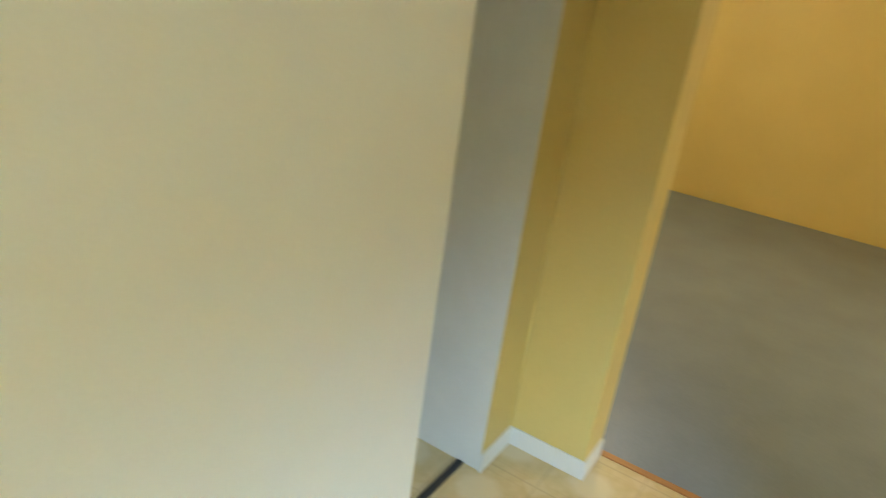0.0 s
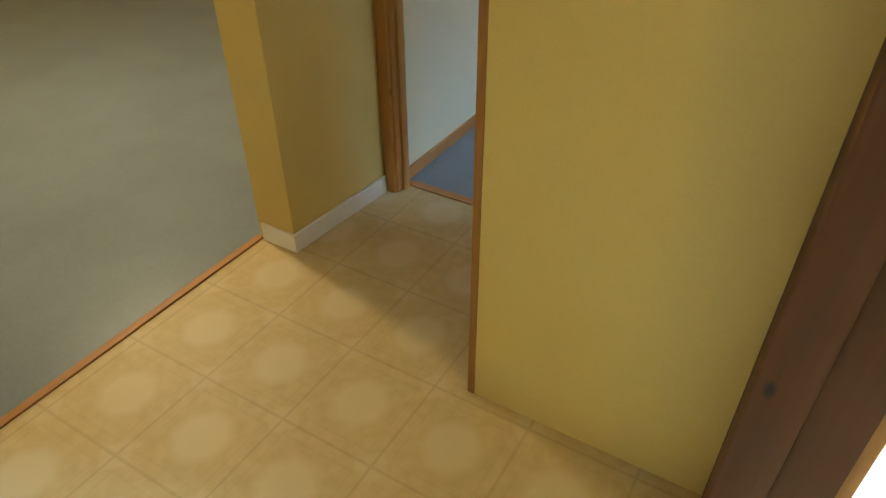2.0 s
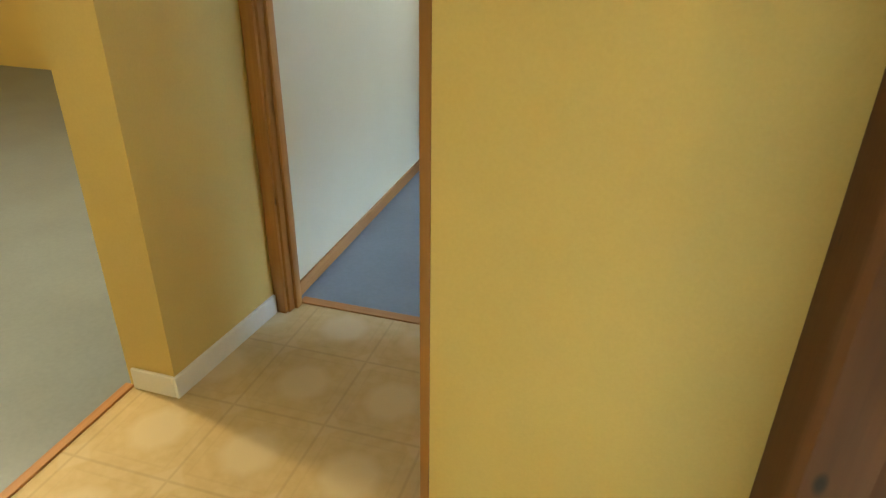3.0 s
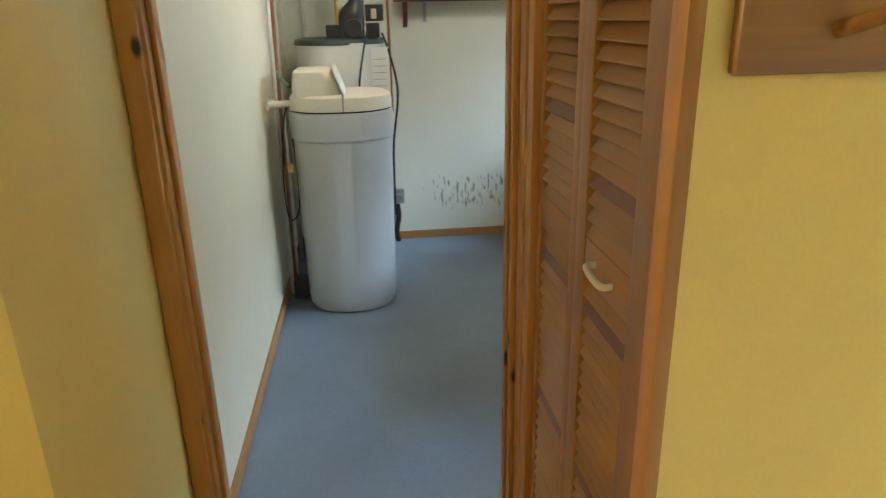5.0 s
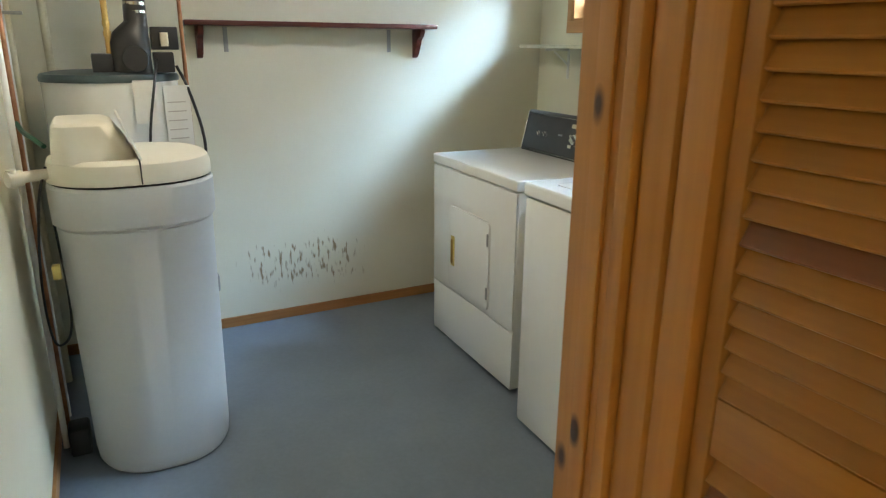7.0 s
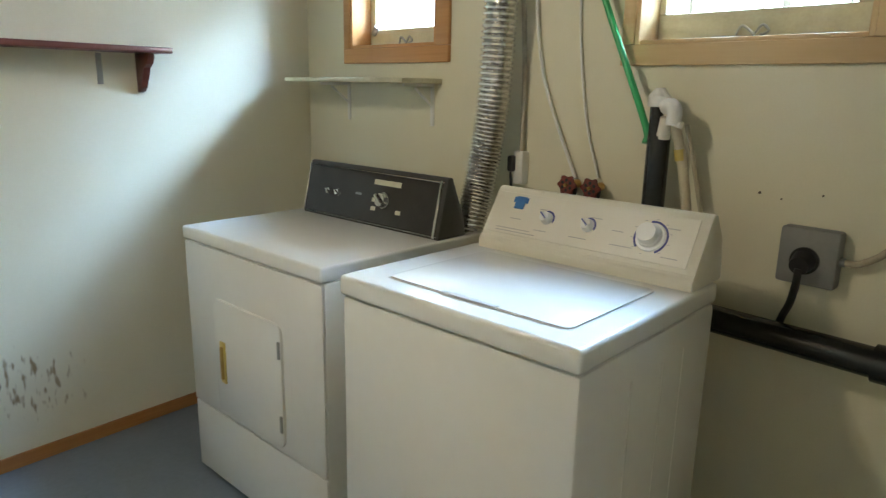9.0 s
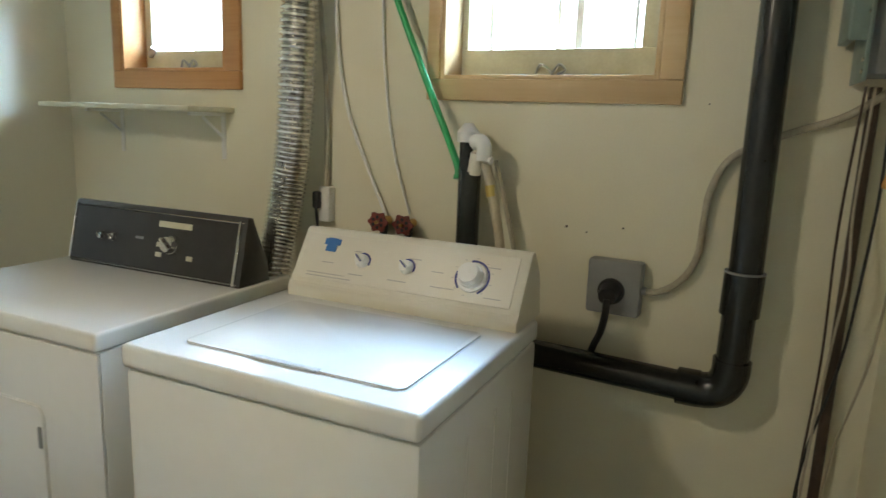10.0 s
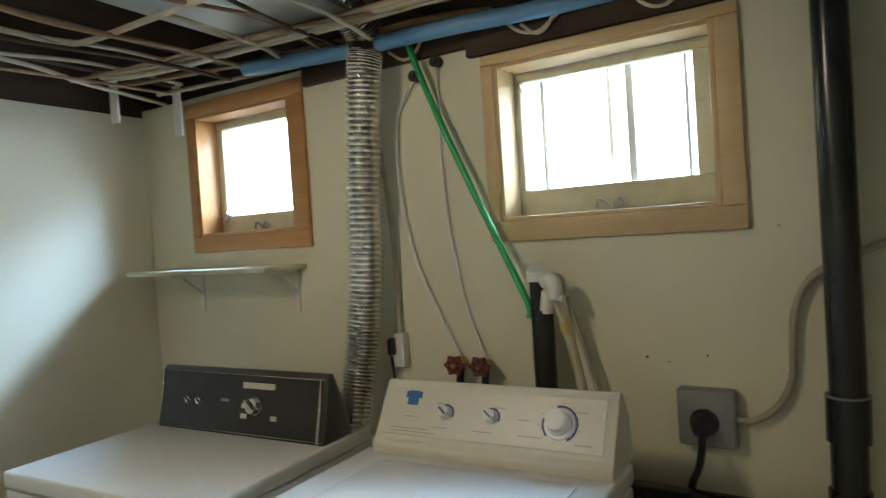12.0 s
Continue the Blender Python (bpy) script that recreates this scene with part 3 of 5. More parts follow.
# wooden frame at the bright nook
frame_n = thing("door_frame", pose(0, 0, 0), "dark knotty pine door frame beside the yellow wall", "door frame")
frame_n["kind"] = "structure"
# post and jamb darkened for shade; the plain pine stop is the daylit face
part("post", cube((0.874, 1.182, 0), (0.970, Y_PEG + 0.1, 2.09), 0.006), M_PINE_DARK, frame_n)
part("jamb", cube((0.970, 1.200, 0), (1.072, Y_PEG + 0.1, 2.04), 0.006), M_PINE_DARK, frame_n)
part("stop", cube((1.072, 1.214, 0), (1.098, Y_PEG + 0.1, 2.04), 0.004), M_PINE, frame_n)
part("jamb", cube((2.34, 1.19, 0), (2.36, Y_PEG + 0.01, 2.04), 0.004), M_PINE, frame_n)
part("header", cube((1.098, 1.19, 2.0), (2.34, Y_PEG + 0.01, 2.04), 0.004), M_PINE_H, frame_n)


# ---- windows ----
def window(name, w, margin, label, wide_bar, m_casing):
    win = thing(name, ALONG, label, "window")
    win["kind"] = "structure"
    (u0, u1), (z0, z1) = w["u"], w["z"]
    a, b, c, d = margin                    # casing widths: south, north, below, above
    # casing boards, mitred look by butting the long ones over the short ones
    part("casing", cube((-u1 - b, -0.018, z0 - c), (-u0 + a, 0, z0), 0.004), m_casing, win)
    part("casing", cube((-u1 - b, -0.018, z1), (-u0 + a, 0, z1 + d), 0.004), m_casing, win)
    part("casing", cube((-u1 - b, -0.017, z0), (-u1, 0, z1), 0.004), m_casing, win)
    part("casing", cube((-u0, -0.017, z0), (-u0 + a, 0, z1), 0.004), m_casing, win)
    # liner boards through the wall
    part("liner", cube((-u1, -0.012, z0), (-u1 + 0.014, 0.17, z1), 0.002), m_casing, win)
    part("liner", cube((-u0 - 0.014, -0.012, z0), (-u0, 0.17, z1), 0.002), m_casing, win)
    part("liner", cube((-u1 + 0.014, -0.010, z0), (-u0 - 0.014, 0.17, z0 + 0.012), 0.002), m_casing, win)
    part("liner", cube((-u1 + 0.014, -0.010, z1 - 0.012), (-u0 - 0.014, 0.17, z1), 0.002), m_casing, win)
    # sash
    g0, g1 = w["glass"]
    h0, h1 = w["gz"]
    e = 0.085
    part("sash_rail", cube((-u1 + 0.016, e, z0 + 0.014), (-u0 - 0.016, e + 0.03, h0), 0.004), M_SASH, win, "aged cream sash rail")
    part("sash_rail", cube((-u1 + 0.016, e, h1), (-u0 - 0.016, e + 0.03, z1 - 0.014), 0.004), M_SASH, win, "aged cream sash rail")
    part("sash_stile", cube((-u1 + 0.016, e + 0.001, h0), (-g1 + 0.002 if g1 < u1 - 0.02 else -u1 + 0.030, e + 0.029, h1), 0.003), M_SASH, win)
    part("sash_stile", cube((-g0, e + 0.001, h0), (-u0 - 0.016, e + 0.029, h1), 0.003), M_SASH, win)
    pane = part("pane", cube((-g1 - 0.01, e + 0.014, h0 - 0.005), (-g0 + 0.005, e + 0.018, h1 + 0.005)), M_GLASS, win, "", False)
    pane.visible_shadow = False
    # storm frame behind the pane
    for x, wd, mm in wide_bar:
        part("storm_bar", cube((-x - wd, e + 0.075, z0 + 0.03), (-x, e + 0.085, z1)), mm, win)
    # latch with two turned eyes
    bm = bmesh.new()
    mid = -(u0 + u1) / 2
    add_tube(bm, [(mid - 0.05, e - 0.008, z0 + 0.022), (mid - 0.035, e - 0.012, z0 + 0.045), (mid - 0.01, e - 0.012, z0 + 0.03), (mid, e - 0.014, z0 + 0.02)], 0.004, 8)
    add_tube(bm, [(mid, e - 0.012, z0 + 0.024), (mid + 0.02, e - 0.014, z0 + 0.045), (mid + 0.035, e - 0.012, z0 + 0.03), (mid + 0.015, e - 0.012, z0 + 0.02)], 0.004, 8)
    part("latch", bm, M_STEEL, win, "small dull metal latch")
    return win


win_1 = window("window_1", W1, (0.070, 0.044, 0.062, 0.055), "small window in orange stained pine casing, bright outside", [(2.22, 0.006, M_STEEL)], M_CASING_OLD)
win_2 = window("window_2", W2, (0.056, 0.040, 0.058, 0.03), "wider window in pale pine casing, bright outside", [(0.55, 0.010, M_STEEL), (0.765, 0.012, M_PVC), (0.70, 0.022, M_STEEL), (0.972, 0.014, M_STEEL)], M_CASING)
part("curtain_wire", tube([(-1.028, 0.06, 1.96), (-1.0, 0.055, 1.90), (-0.96, 0.05, 1.83), (-0.93, 0.06, 1.80)], 0.0012, 6), M_BROWNCABLE, win_2)
part("spring_hook", rod((-2.375, 0.075, 1.60), (-2.35, 0.075, 1.63), 0.012), M_STEEL, win_1)
part("cord", tube([(-1.005, 0.07, 1.527), (-0.94, 0.06, 1.521), (-0.85, 0.06, 1.525)], 0.003, 6), M_PVC, win_2)


# ---- louvred closet door, two folding leaves ----
def leaf(x, y0, y1, label, stile_a, stile_b, handle):
    """A leaf in the plane of x, from y0 to y1, with louvres above and below a lock rail."""
    door = thing("louvre_door", pose(x, 0, 0), label, "door", "closet door leaves")
    th = 0.028
    part("stile", cube((0, y0, 0.02), (th, y0 + stile_a, 2.02), 0.004), M_LOUVRE, door)
    part("stile", cube((0, y1 - stile_b, 0.02), (th, y1, 2.02), 0.004), M_LOUVRE, door)
    ya, yb = y0 + stile_a, y1 - stile_b
    for z0, z1 in ((0.02, 0.14), (0.962, 1.036), (1.93, 2.02)):
        part("rail", cube((0.002, ya, z0), (th - 0.002, yb, z1), 0.003), M_SLAT, door)
    me = mesh_of("slat", cube((-0.0035, ya, -0.021), (0.0035, yb, 0.021), 0.0015, 1, Matrix.Rotation(math.radians(31), 4, "Y")), M_SLAT)
    red = me.copy()
    red.materials[0] = M_SLAT_RED
    for z0, z1, dark in ((0.143, 0.958, 26), (1.040, 1.926, 6 if handle is None else 3)):
        n = round((z1 - z0) / 0.0292)
        for i in range(n):
            ob = new("slat", red if i in (dark, n - 1 - dark // 2) else me)
            ob.parent = door
            ob.location = (0.015, 0, z0 + (i + 0.5) * (z1 - z0) / n)
    if handle is not None:
        bm = bmesh.new()
        y, z = handle
        add_tube(bm, [(0.002, y + 0.036, z + 0.004), (-0.010, y + 0.038, z + 0.004), (-0.018, y + 0.024, z + 0.003), (-0.019, y - 0.024, z - 0.002), (-0.012, y - 0.042, z - 0.004), (0.002, y - 0.040, z - 0.004)], 0.0058, 12)
        part("handle", bm, M_ALMOND, door, "cream plastic pull handle")
    return door


leaf(0.224, 1.802, 2.076, "honey-coloured louvred closet door leaf, closed", 0.040, 0.026, None)
leaf(0.222, 1.428, 1.799, "honey-coloured louvred closet door leaf with a cream pull handle, closed", 0.115, 0.052, (1.652, 1.000))


# ---- coat pegs ----
def peg_rail(m, wide, high, pegs, length, label):
    """A bevelled board on the wall (local y into the wall) with turned pegs."""
    rail = thing("peg_rail", m, label, "coat rack", "peg rails")
    part("board", cube((0, -0.022, 0), (wide, 0, high), 0.006, 2), M_PEG, rail)
    for x, z in pegs:
        bm = rod((x, -0.020, z), (x, -0.020 - length, z + 0.018), 0.010, 0.0085, 18)
        add_rod(bm, (x, -0.020 - length, z + 0.018), (x, -0.020 - length - 0.016, z + 0.021), 0.0125, 0.0115, 18)
        part("peg", bm, M_PEG, rail)
    return rail


peg_rail(pose(0.247, Y_PEG, 1.335), 0.60, 0.083, [(0.112, 0.045), (0.32, 0.045), (0.50, 0.045)], 0.075, "brown wooden peg rail on the yellow hall wall")
rack = thing("peg_rack", pose(0.80, 2.2455, 1.200), "worn wooden rack with thick orange pegs by the laundry door", "coat rack")
part("board", prism([(0.0, 0.02), (0.045, 0.028), (0.125, 0.070), (0.168, 0.112), (0.170, 0.176), (0.0, 0.176)], 1, 0.0, 0.016, 0.004), M_PEG, rack)
for x, z, dx in ((0.150, 0.143, 0.018), (0.020, 0.066, 0.017)):
    part("peg", rod((x, 0.014, z), (x + dx, 0.060, z + 0.012), 0.0135, 0.0125, 18), M_PEGORANGE, rack, "bright orange turned peg")


# ---- shelf on the north wall ----
shelf = thing("wall_shelf", pose(0.052, Y_NORTH, 1.488), "dark red-brown wooden wall shelf on two scrolled brackets, empty", "shelf")
part("board", cube((0, -0.135, 0), (1.235, 0, 0.022), 0.006), M_MAHOGANY, shelf)
scroll = [(0.0, 0.0), (-0.105, 0.0), (-0.105, -0.018), (-0.090, -0.040), (-0.062, -0.052), (-0.058, -0.080), (-0.040, -0.100), (-0.034, -0.125), (-0.016, -0.140), (0.0, -0.145)]
for x in (0.058, 1.150):
    part("bracket", prism(scroll, 0, x, x + 0.026, 0.003), M_MAHOGANY, shelf)
for x in (0.182, 1.005):
    part("strap", cube((x, -0.005, -0.115), (x + 0.020, 0, -0.004), 0.001), M_STEEL, shelf, "thin pale metal strap under the board")

# ---- shelf under the small window ----
shelf2 = thing("window_shelf", on_east(2.66, 0, 1.398), "thin grey-white shelf board under the small window, empty", "shelf")
part("board", cube((0, -0.20, 0), (0.80, 0, 0.018), 0.003), M_SASH, shelf2)
for x in (0.20, 0.74):
    part("strap", cube((x, -0.006, -0.16), (x + 0.018, 0, 0), 0.001), M_WHITE, shelf2)
    bm = cube((x + 0.003, -0.15, -0.012), (x + 0.015, -0.006, 0), 0.001)
    part("brace", cube((x + 0.006, -0.12, -0.004), (x + 0.012, 0.0, 0.004), 0, 1, Matrix.Translation((0, 0, -0.09)) @ Matrix.Rotation(math.radians(-38), 4, "X")), M_WHITE, shelf2)
    part("bracket", bm, M_WHITE, shelf2)


# ---- water softener ----
soft = thing("water_softener", pose(-0.262, 4.02, -0.006), "tall pale grey water softener tank with a cream lid", "water softener")
secs = []
for z, w, d, r in ((0.0, 0.425, 0.42, 0.185), (0.015, 0.446, 0.445, 0.205), (0.06, 0.455, 0.452, 0.205), (0.858, 0.476, 0.468, 0.205), (0.862, 0.470, 0.462, 0.205), (0.868, 0.474, 0.466, 0.205), (0.874, 0.496, 0.488, 0.205), (0.99, 0.498, 0.490, 0.205), (0.998, 0.488, 0.48, 0.205)):
    secs.append((rounded(w, d, r, 20), z))
part("tank", loft(secs), M_TANK, soft)
# near-black ring stands for the shaded gap under the lid
part("lid_gap_shade", loft([(rounded(0.474, 0.466, 0.20, 16), 0.998), (rounded(0.474, 0.466, 0.20, 16), 1.006)]), M_SHADOWGAP, soft)
hood = [(rounded(0.49, 0.482, 0.205, 16), 1.006), (rounded(0.49, 0.482, 0.205, 16), 1.045), (rounded(0.476, 0.468, 0.20, 16), 1.066), (rounded(0.43, 0.42, 0.18, 16), 1.076)]
part("lid", loft(hood), M_ALMOND, soft, "cream rounded lid")
part("valve_cover", loft([(rounded(0.235, 0.36, 0.06, 8, -0.10, 0.0), 1.07), (rounded(0.205, 0.34, 0.05, 8, -0.112, 0.0), 1.13), (rounded(0.165, 0.32, 0.045, 8, -0.125, 0.0), 1.178), (rounded(0.14, 0.30, 0.04, 8, -0.13, 0.0), 1.186)]), M_ALMOND, soft)
# thin near-black strip for the shade in the lid's split
part("lid_split", cube((0.015, -0.244, 1.008), (0.019, 0.0, 1.079)), M_SHADOWGAP, soft)
bm = cube((-0.004, -0.185, 0.0), (0.004, 0.12, 0.145), 0.003, 2, Matrix.Translation((0.026, -0.02, 1.066)) @ Matrix.Rotation(math.radians(-20), 4, "Y"))
part("control_panel", bm, M_PAPER, soft, "white control panel, tilted up")
# supply elbow and fittings on its west side
bm = rod((-0.235, -0.09, 1.035), (-0.305, -0.13, 1.035), 0.017)
add_rod(bm, (-0.300, -0.13, 1.035), (-0.335, -0.15, 1.035), 0.023)
add_rod(bm, (-0.322, -0.145, 1.012), (-0.322, -0.145, 1.062), 0.014)
part("inlet_fitting", bm, M_ALMOND, soft, "cream plastic elbow")
part("clip", cube((-0.262, -0.17, 0.72), (-0.238, -0.14, 0.765), 0.004), M_YELLOWED, soft)

# ---- water heater behind it ----
heat = thing("water_heater", pose(-0.268, 4.62, -0.006), "tall cream water heater with a dark top and a black blower", "water heater")
part("tank", loft([([(0.245 * math.cos(a * math.tau / 40), 0.245 * math.sin(a * math.tau / 40)) for a in range(40)], z) for z in (0.0, 1.275)]), M_ENAMEL, heat)
part("top", loft([([(r * math.cos(a * math.tau / 40), r * math.sin(a * math.tau / 40)) for a in range(40)], z) for r, z in ((0.251, 1.275), (0.252, 1.29), (0.245, 1.303), (0.20, 1.312))]), M_TEAL, heat, "dark grey-green plastic top rim")
bm = loft([(rounded(0.135, 0.15, 0.03, 6, 0.075, -0.13), 1.306), (rounded(0.140, 0.15, 0.05, 6, 0.075, -0.13), 1.42), (rounded(0.125, 0.13, 0.055, 6, 0.083, -0.13), 1.455), (rounded(0.082, 0.084, 0.038, 6, 0.105, -0.13), 1.495), (rounded(0.076, 0.076, 0.036, 6, 0.107, -0.13), 1.60)])
part("blower", bm, M_BLACK, heat, "black plastic blower")
part("blower_inlet", rod((0.085, -0.20, 1.36), (0.085, -0.222, 1.36), 0.048, 0.044, 28), M_SHADOWGAP, heat)
for z in (1.522, 1.552):
    part("hose_clamp", rod((0.107, -0.13, z), (0.107, -0.13, z + 0.011), 0.041, seg=28), M_CHROME, heat, "bright metal hose clamp")
part("motor_box", cube((-0.062, -0.19, 1.306), (0.008, -0.08, 1.378), 0.006), M_BLACK, heat)
part("flue", tube([(0.107, -0.13, 1.60), (0.105, -0.12, 1.85), (0.10, -0.10, 2.2)], 0.040, 20), M_BLACK, heat)
part("transformer", cube((0.150, -0.19, 1.308), (0.222, -0.12, 1.384), 0.006), M_BLACK, heat)
part("switch_box", cube((0.150, -0.165, 1.392), (0.246, -0.115, 1.476), 0.004), M_BLACK, heat)
part("white_plug", loft([(rounded(0.026, 0.02, 0.006, 4, 0.194, -0.176), 1.405), (rounded(0.030, 0.024, 0.007, 4, 0.194, -0.176), 1.42), (rounded(0.028, 0.022, 0.007, 4, 0.194, -0.176), 1.455)]), M_CABLE_W, heat, "white plug")
part("supply_pipe", tube([(0.002, -0.16, 1.30), (0.002, -0.16, 1.6), (-0.004, -0.15, 2.2)], 0.0115, 12), M_BRASS, heat)
for z, r in ((1.312, 0.018), (1.345, 0.016), (1.44, 0.015), (1.475, 0.0145)):
    part("pipe_nut", rod((0.002, -0.16, z), (0.002, -0.16, z + 0.018), r, seg=6), M_BRASS, heat)
part("paper_sheet", cube((0.042, -0.262, 1.125), (0.118, -0.2605, 1.285), 0, 1, Matrix.Rotation(math.radians(4), 4, "Z")), M_PAPER, heat, "white paper taped on")
bm = cube((0.125, -0.225, 0.98), (0.225, -0.2235, 1.26), 0, 1, Matrix.Rotation(math.radians(12), 4, "Z"))
part("label_sheet", bm, M_PAPER, heat, "white printed label")
for i in range(6):
    part("print_line", cube((0.135, -0.2275, 1.02 + i * 0.035), (0.205, -0.2255, 1.024 + i * 0.035), 0, 1, Matrix.Rotation(math.radians(12), 4, "Z")), M_INK, heat)
part("cord", tube([(0.16, -0.19, 1.36), (0.135, -0.26, 1.27), (0.105, -0.275, 1.12), (0.085, -0.28, 0.95)], 0.005, 8), M_BLACK, heat)
part("cord", tube([(0.235, -0.12, 1.33), (0.262, -0.17, 1.25), (0.30, -0.19, 1.08), (0.30, -0.19, 0.95), (0.27, -0.15, 0.7), (0.268, -0.12, 0.3)], 0.006, 8), M_BLACK, heat)
bm = rod((0.275, -0.05, 1.36), (0.275, -0.05, 2.2), 0.008)
add_rod(bm, (0.275, -0.05, 0.9), (0.275, -0.05, 1.36), 0.008)
part("relief_pipe", bm, M_COPPER, heat)
bm = cube((0.245, -0.10, 0.36), (0.325, -0.03, 0.44), 0.01)
add_rod(bm, (0.29, -0.10, 0.40), (0.29, -0.13, 0.40), 0.025)
add_rod(bm, (0.27, -0.08, 0.36), (0.27, -0.08, 0.20), 0.02)
part("gas_valve", bm, M_STEEL, heat, "grey metal control valve")
part("gas_hose", tube([(0.28, -0.09, 0.36), (0.285, -0.10, 0.28), (0.27, -0.10, 0.20), (0.28, -0.09, 0.13)], 0.016, 10), M_BLACK, heat)


# ---- pipes on the west wall ----
def wall_pipe(name, pts, r, mat, label, category="pipe", seg=12, curved=False, group=""):
    return solo(name, tube(pts, r, seg, 8, curved), mat, pose(0, 0, 0), label, category, group)


wall_pipe("water_pipe", [(-0.585, 4.20, 0.0), (-0.585, 4.28, 1.0), (-0.585, 4.42, 2.25)], 0.011, M_COPPER, "old copper water pipe up the cream wall", group="wall pipes")
wall_pipe("water_pipe", [(-0.590, 4.10, 0.0), (-0.590, 4.16, 0.9), (-0.590, 4.30, 2.25)], 0.010, M_PVC, "pale painted water pipe up the cream wall", group="wall pipes")
wall_pipe("water_pipe", [(-0.592, 4.34, 0.0), (-0.592, 4.40, 1.1), (-0.592, 4.56, 2.25)], 0.014, M_TANK, "thick grey-green pipe up the cream wall", group="wall pipes")
wall_pipe("water_pipe", [(-0.590, 4.66, 0.0), (-0.590, 4.68, 2.25)], 0.014, M_SASH, "painted pipe in the corner", group="wall pipes")
wall_pipe("water_pipe", [(-0.48, 4.925, 0.0), (-0.48, 4.925, 2.25)], 0.016, M_SASH, "painted pipe on the north wall", group="wall pipes")
wall_pipe("drain_hose", [(-0.50, 3.93, 1.05), (-0.53, 3.90, 0.95), (-0.565, 3.98, 0.70), (-0.57, 4.02, 0.50), (-0.55, 4.00, 0.44), (-0.51, 4.0, 0.48), (-0.50, 4.01, 0.62), (-0.51, 4.03, 0.90)], 0.0042, M_BLACK, "thin black drain hose in a loop", "hose", 8, True)
wall_pipe("drain_hose", [(-0.50, 4.02, 1.10), (-0.54, 4.12, 1.12), (-0.565, 4.20, 1.13), (-0.583, 4.27, 1.15)], 0.008, M_DARKHOSE, "short dark green hose to the copper pipe", "hose", 8, True)
solo("floor_drain_box", cube((-0.575, 4.02, -0.006), (-0.505, 4.12, 0.10), 0.012), M_BLACK, pose(0, 0, 0), "small black pump box on the floor behind the tank", "pump")
solo("pipe_bracket", cube((-0.62, 4.40, 1.50), (-0.52, 4.41, 1.512), 0.002), M_STEEL, pose(0, 0, 0), "small metal bracket on the wall", "bracket")


# ---- machines: local x to the right of the front, y to the back ----
def front_pose(x, y, turn):
    """Pose at the front's north corner; the front looks west."""
    return pose(x, y, -0.006, 0, 0, -90 + turn)


DW, DD, DH = 0.765, 0.68, 0.920
dry = thing("dryer", front_pose(1.090, 4.472, -1.8), "white clothes dryer with a black control console, door shut", "dryer")
part("cabinet", cube((0.0, 0.006, 0.02), (DW, DD, 0.872), 0.006), M_ENAMEL, dry)
part("top", cube((-0.002, -0.006, 0.874), (DW + 0.002, DD, DH), 0.009, 3), M_ENAMEL, dry)
part("front_panel", cube((0.002, -0.001, 0.285), (DW - 0.002, 0.006, 0.868), 0.003), M_ENAMEL, dry)
part("toe_panel", cube((0.002, 0.001, 0.02), (DW - 0.002, 0.010, 0.278), 0.003), M_ENAMEL, dry)
dryer_door = part("door", prism(rounded(0.385, 0.40, 0.03, 5, 0.377, 0.505), 1, -0.010, -0.001, 0.002), M_ENAMEL, dry)
for x, z in ((0.560, 0.60), (0.560, 0.36)):
    part("hinge", cube((x - 0.006, -0.014, z), (x + 0.006, -0.008, z + 0.055), 0.002), M_GREYBOX, dryer_door, "small grey hinge")
bm = cube((0.222, -0.016, 0.42), (0.252, -0.010, 0.565), 0.002)
part("handle", bm, M_YELLOWED, dryer_door, "yellowed recessed pull handle")
part("handle_grip", cube((0.232, -0.024, 0.435), (0.246, -0.015, 0.55), 0.004), M_BRASS, dryer_door)
for x in (0.05, DW - 0.05):
    for y in (0.06, DD - 0.06):
        part("foot", rod((x, y, 0.0), (x, y, 0.025), 0.018), M_BLACK, dry)
# console
con = prism([(0.455, DH), (0.500, DH + 0.190), (0.506, DH + 0.196), (0.522, DH + 0.194), (0.580, DH + 0.06), (0.590, DH)], 0, 0.055, DW - 0.005, 0.004)
part("console", con, M_DARKGREY, dry, "dark grey console body with metal trim")
slant = Matrix.Translation((0, 0.455, DH)) @ Matrix.Rotation(-math.atan2(0.045, 0.190), 4, "X")
part("console_face", cube((0.068, -0.006, 0.012), (DW - 0.030, 0.002, 0.182), 0.002, 1, slant), M_CONSOLE, dry, "black control panel with worn print")
for x0, x1, z0, z1 in ((0.062, 0.068, 0.004, 0.19), (DW - 0.030, DW - 0.020, 0.004, 0.19)):
    part("console_trim", cube((x0, -0.009, z0), (x1, 0.004, z1), 0.002, 1, slant), M_CHROME, dry)
for z0, z1 in ((0.008, 0.012), (0.182, 0.186)):
    part("console_trim", cube((0.060, -0.008, z0), (DW - 0.012, 0.004, z1), 0.002, 1, slant), M_CHROME, dry)


def knob(parent, m, x, z, r, depth, mat, name="knob", label="", ridge=True):
    bm = rod((x, 0, z), (x, -depth * 0.4, z), r * 1.12, r * 1.05, 28)
    add_rod(bm, (x, -depth * 0.4, z), (x, -depth, z), r, r * 0.86, 28)
    if ridge:
        add_box(bm, (x - r * 0.95, -depth * 1.35, z - r * 0.22), (x + r * 0.95, -depth * 0.6, z + r * 0.22), r * 0.08, 1, Matrix.Translation((x, 0, z)) @ Matrix.Rotation(math.radians(38), 4, "Y") @ Matrix.Translation((-x, 0, -z)))
    bmesh.ops.transform(bm, matrix=m, verts=bm.verts[:])
    return part(name, bm, mat, parent, label)


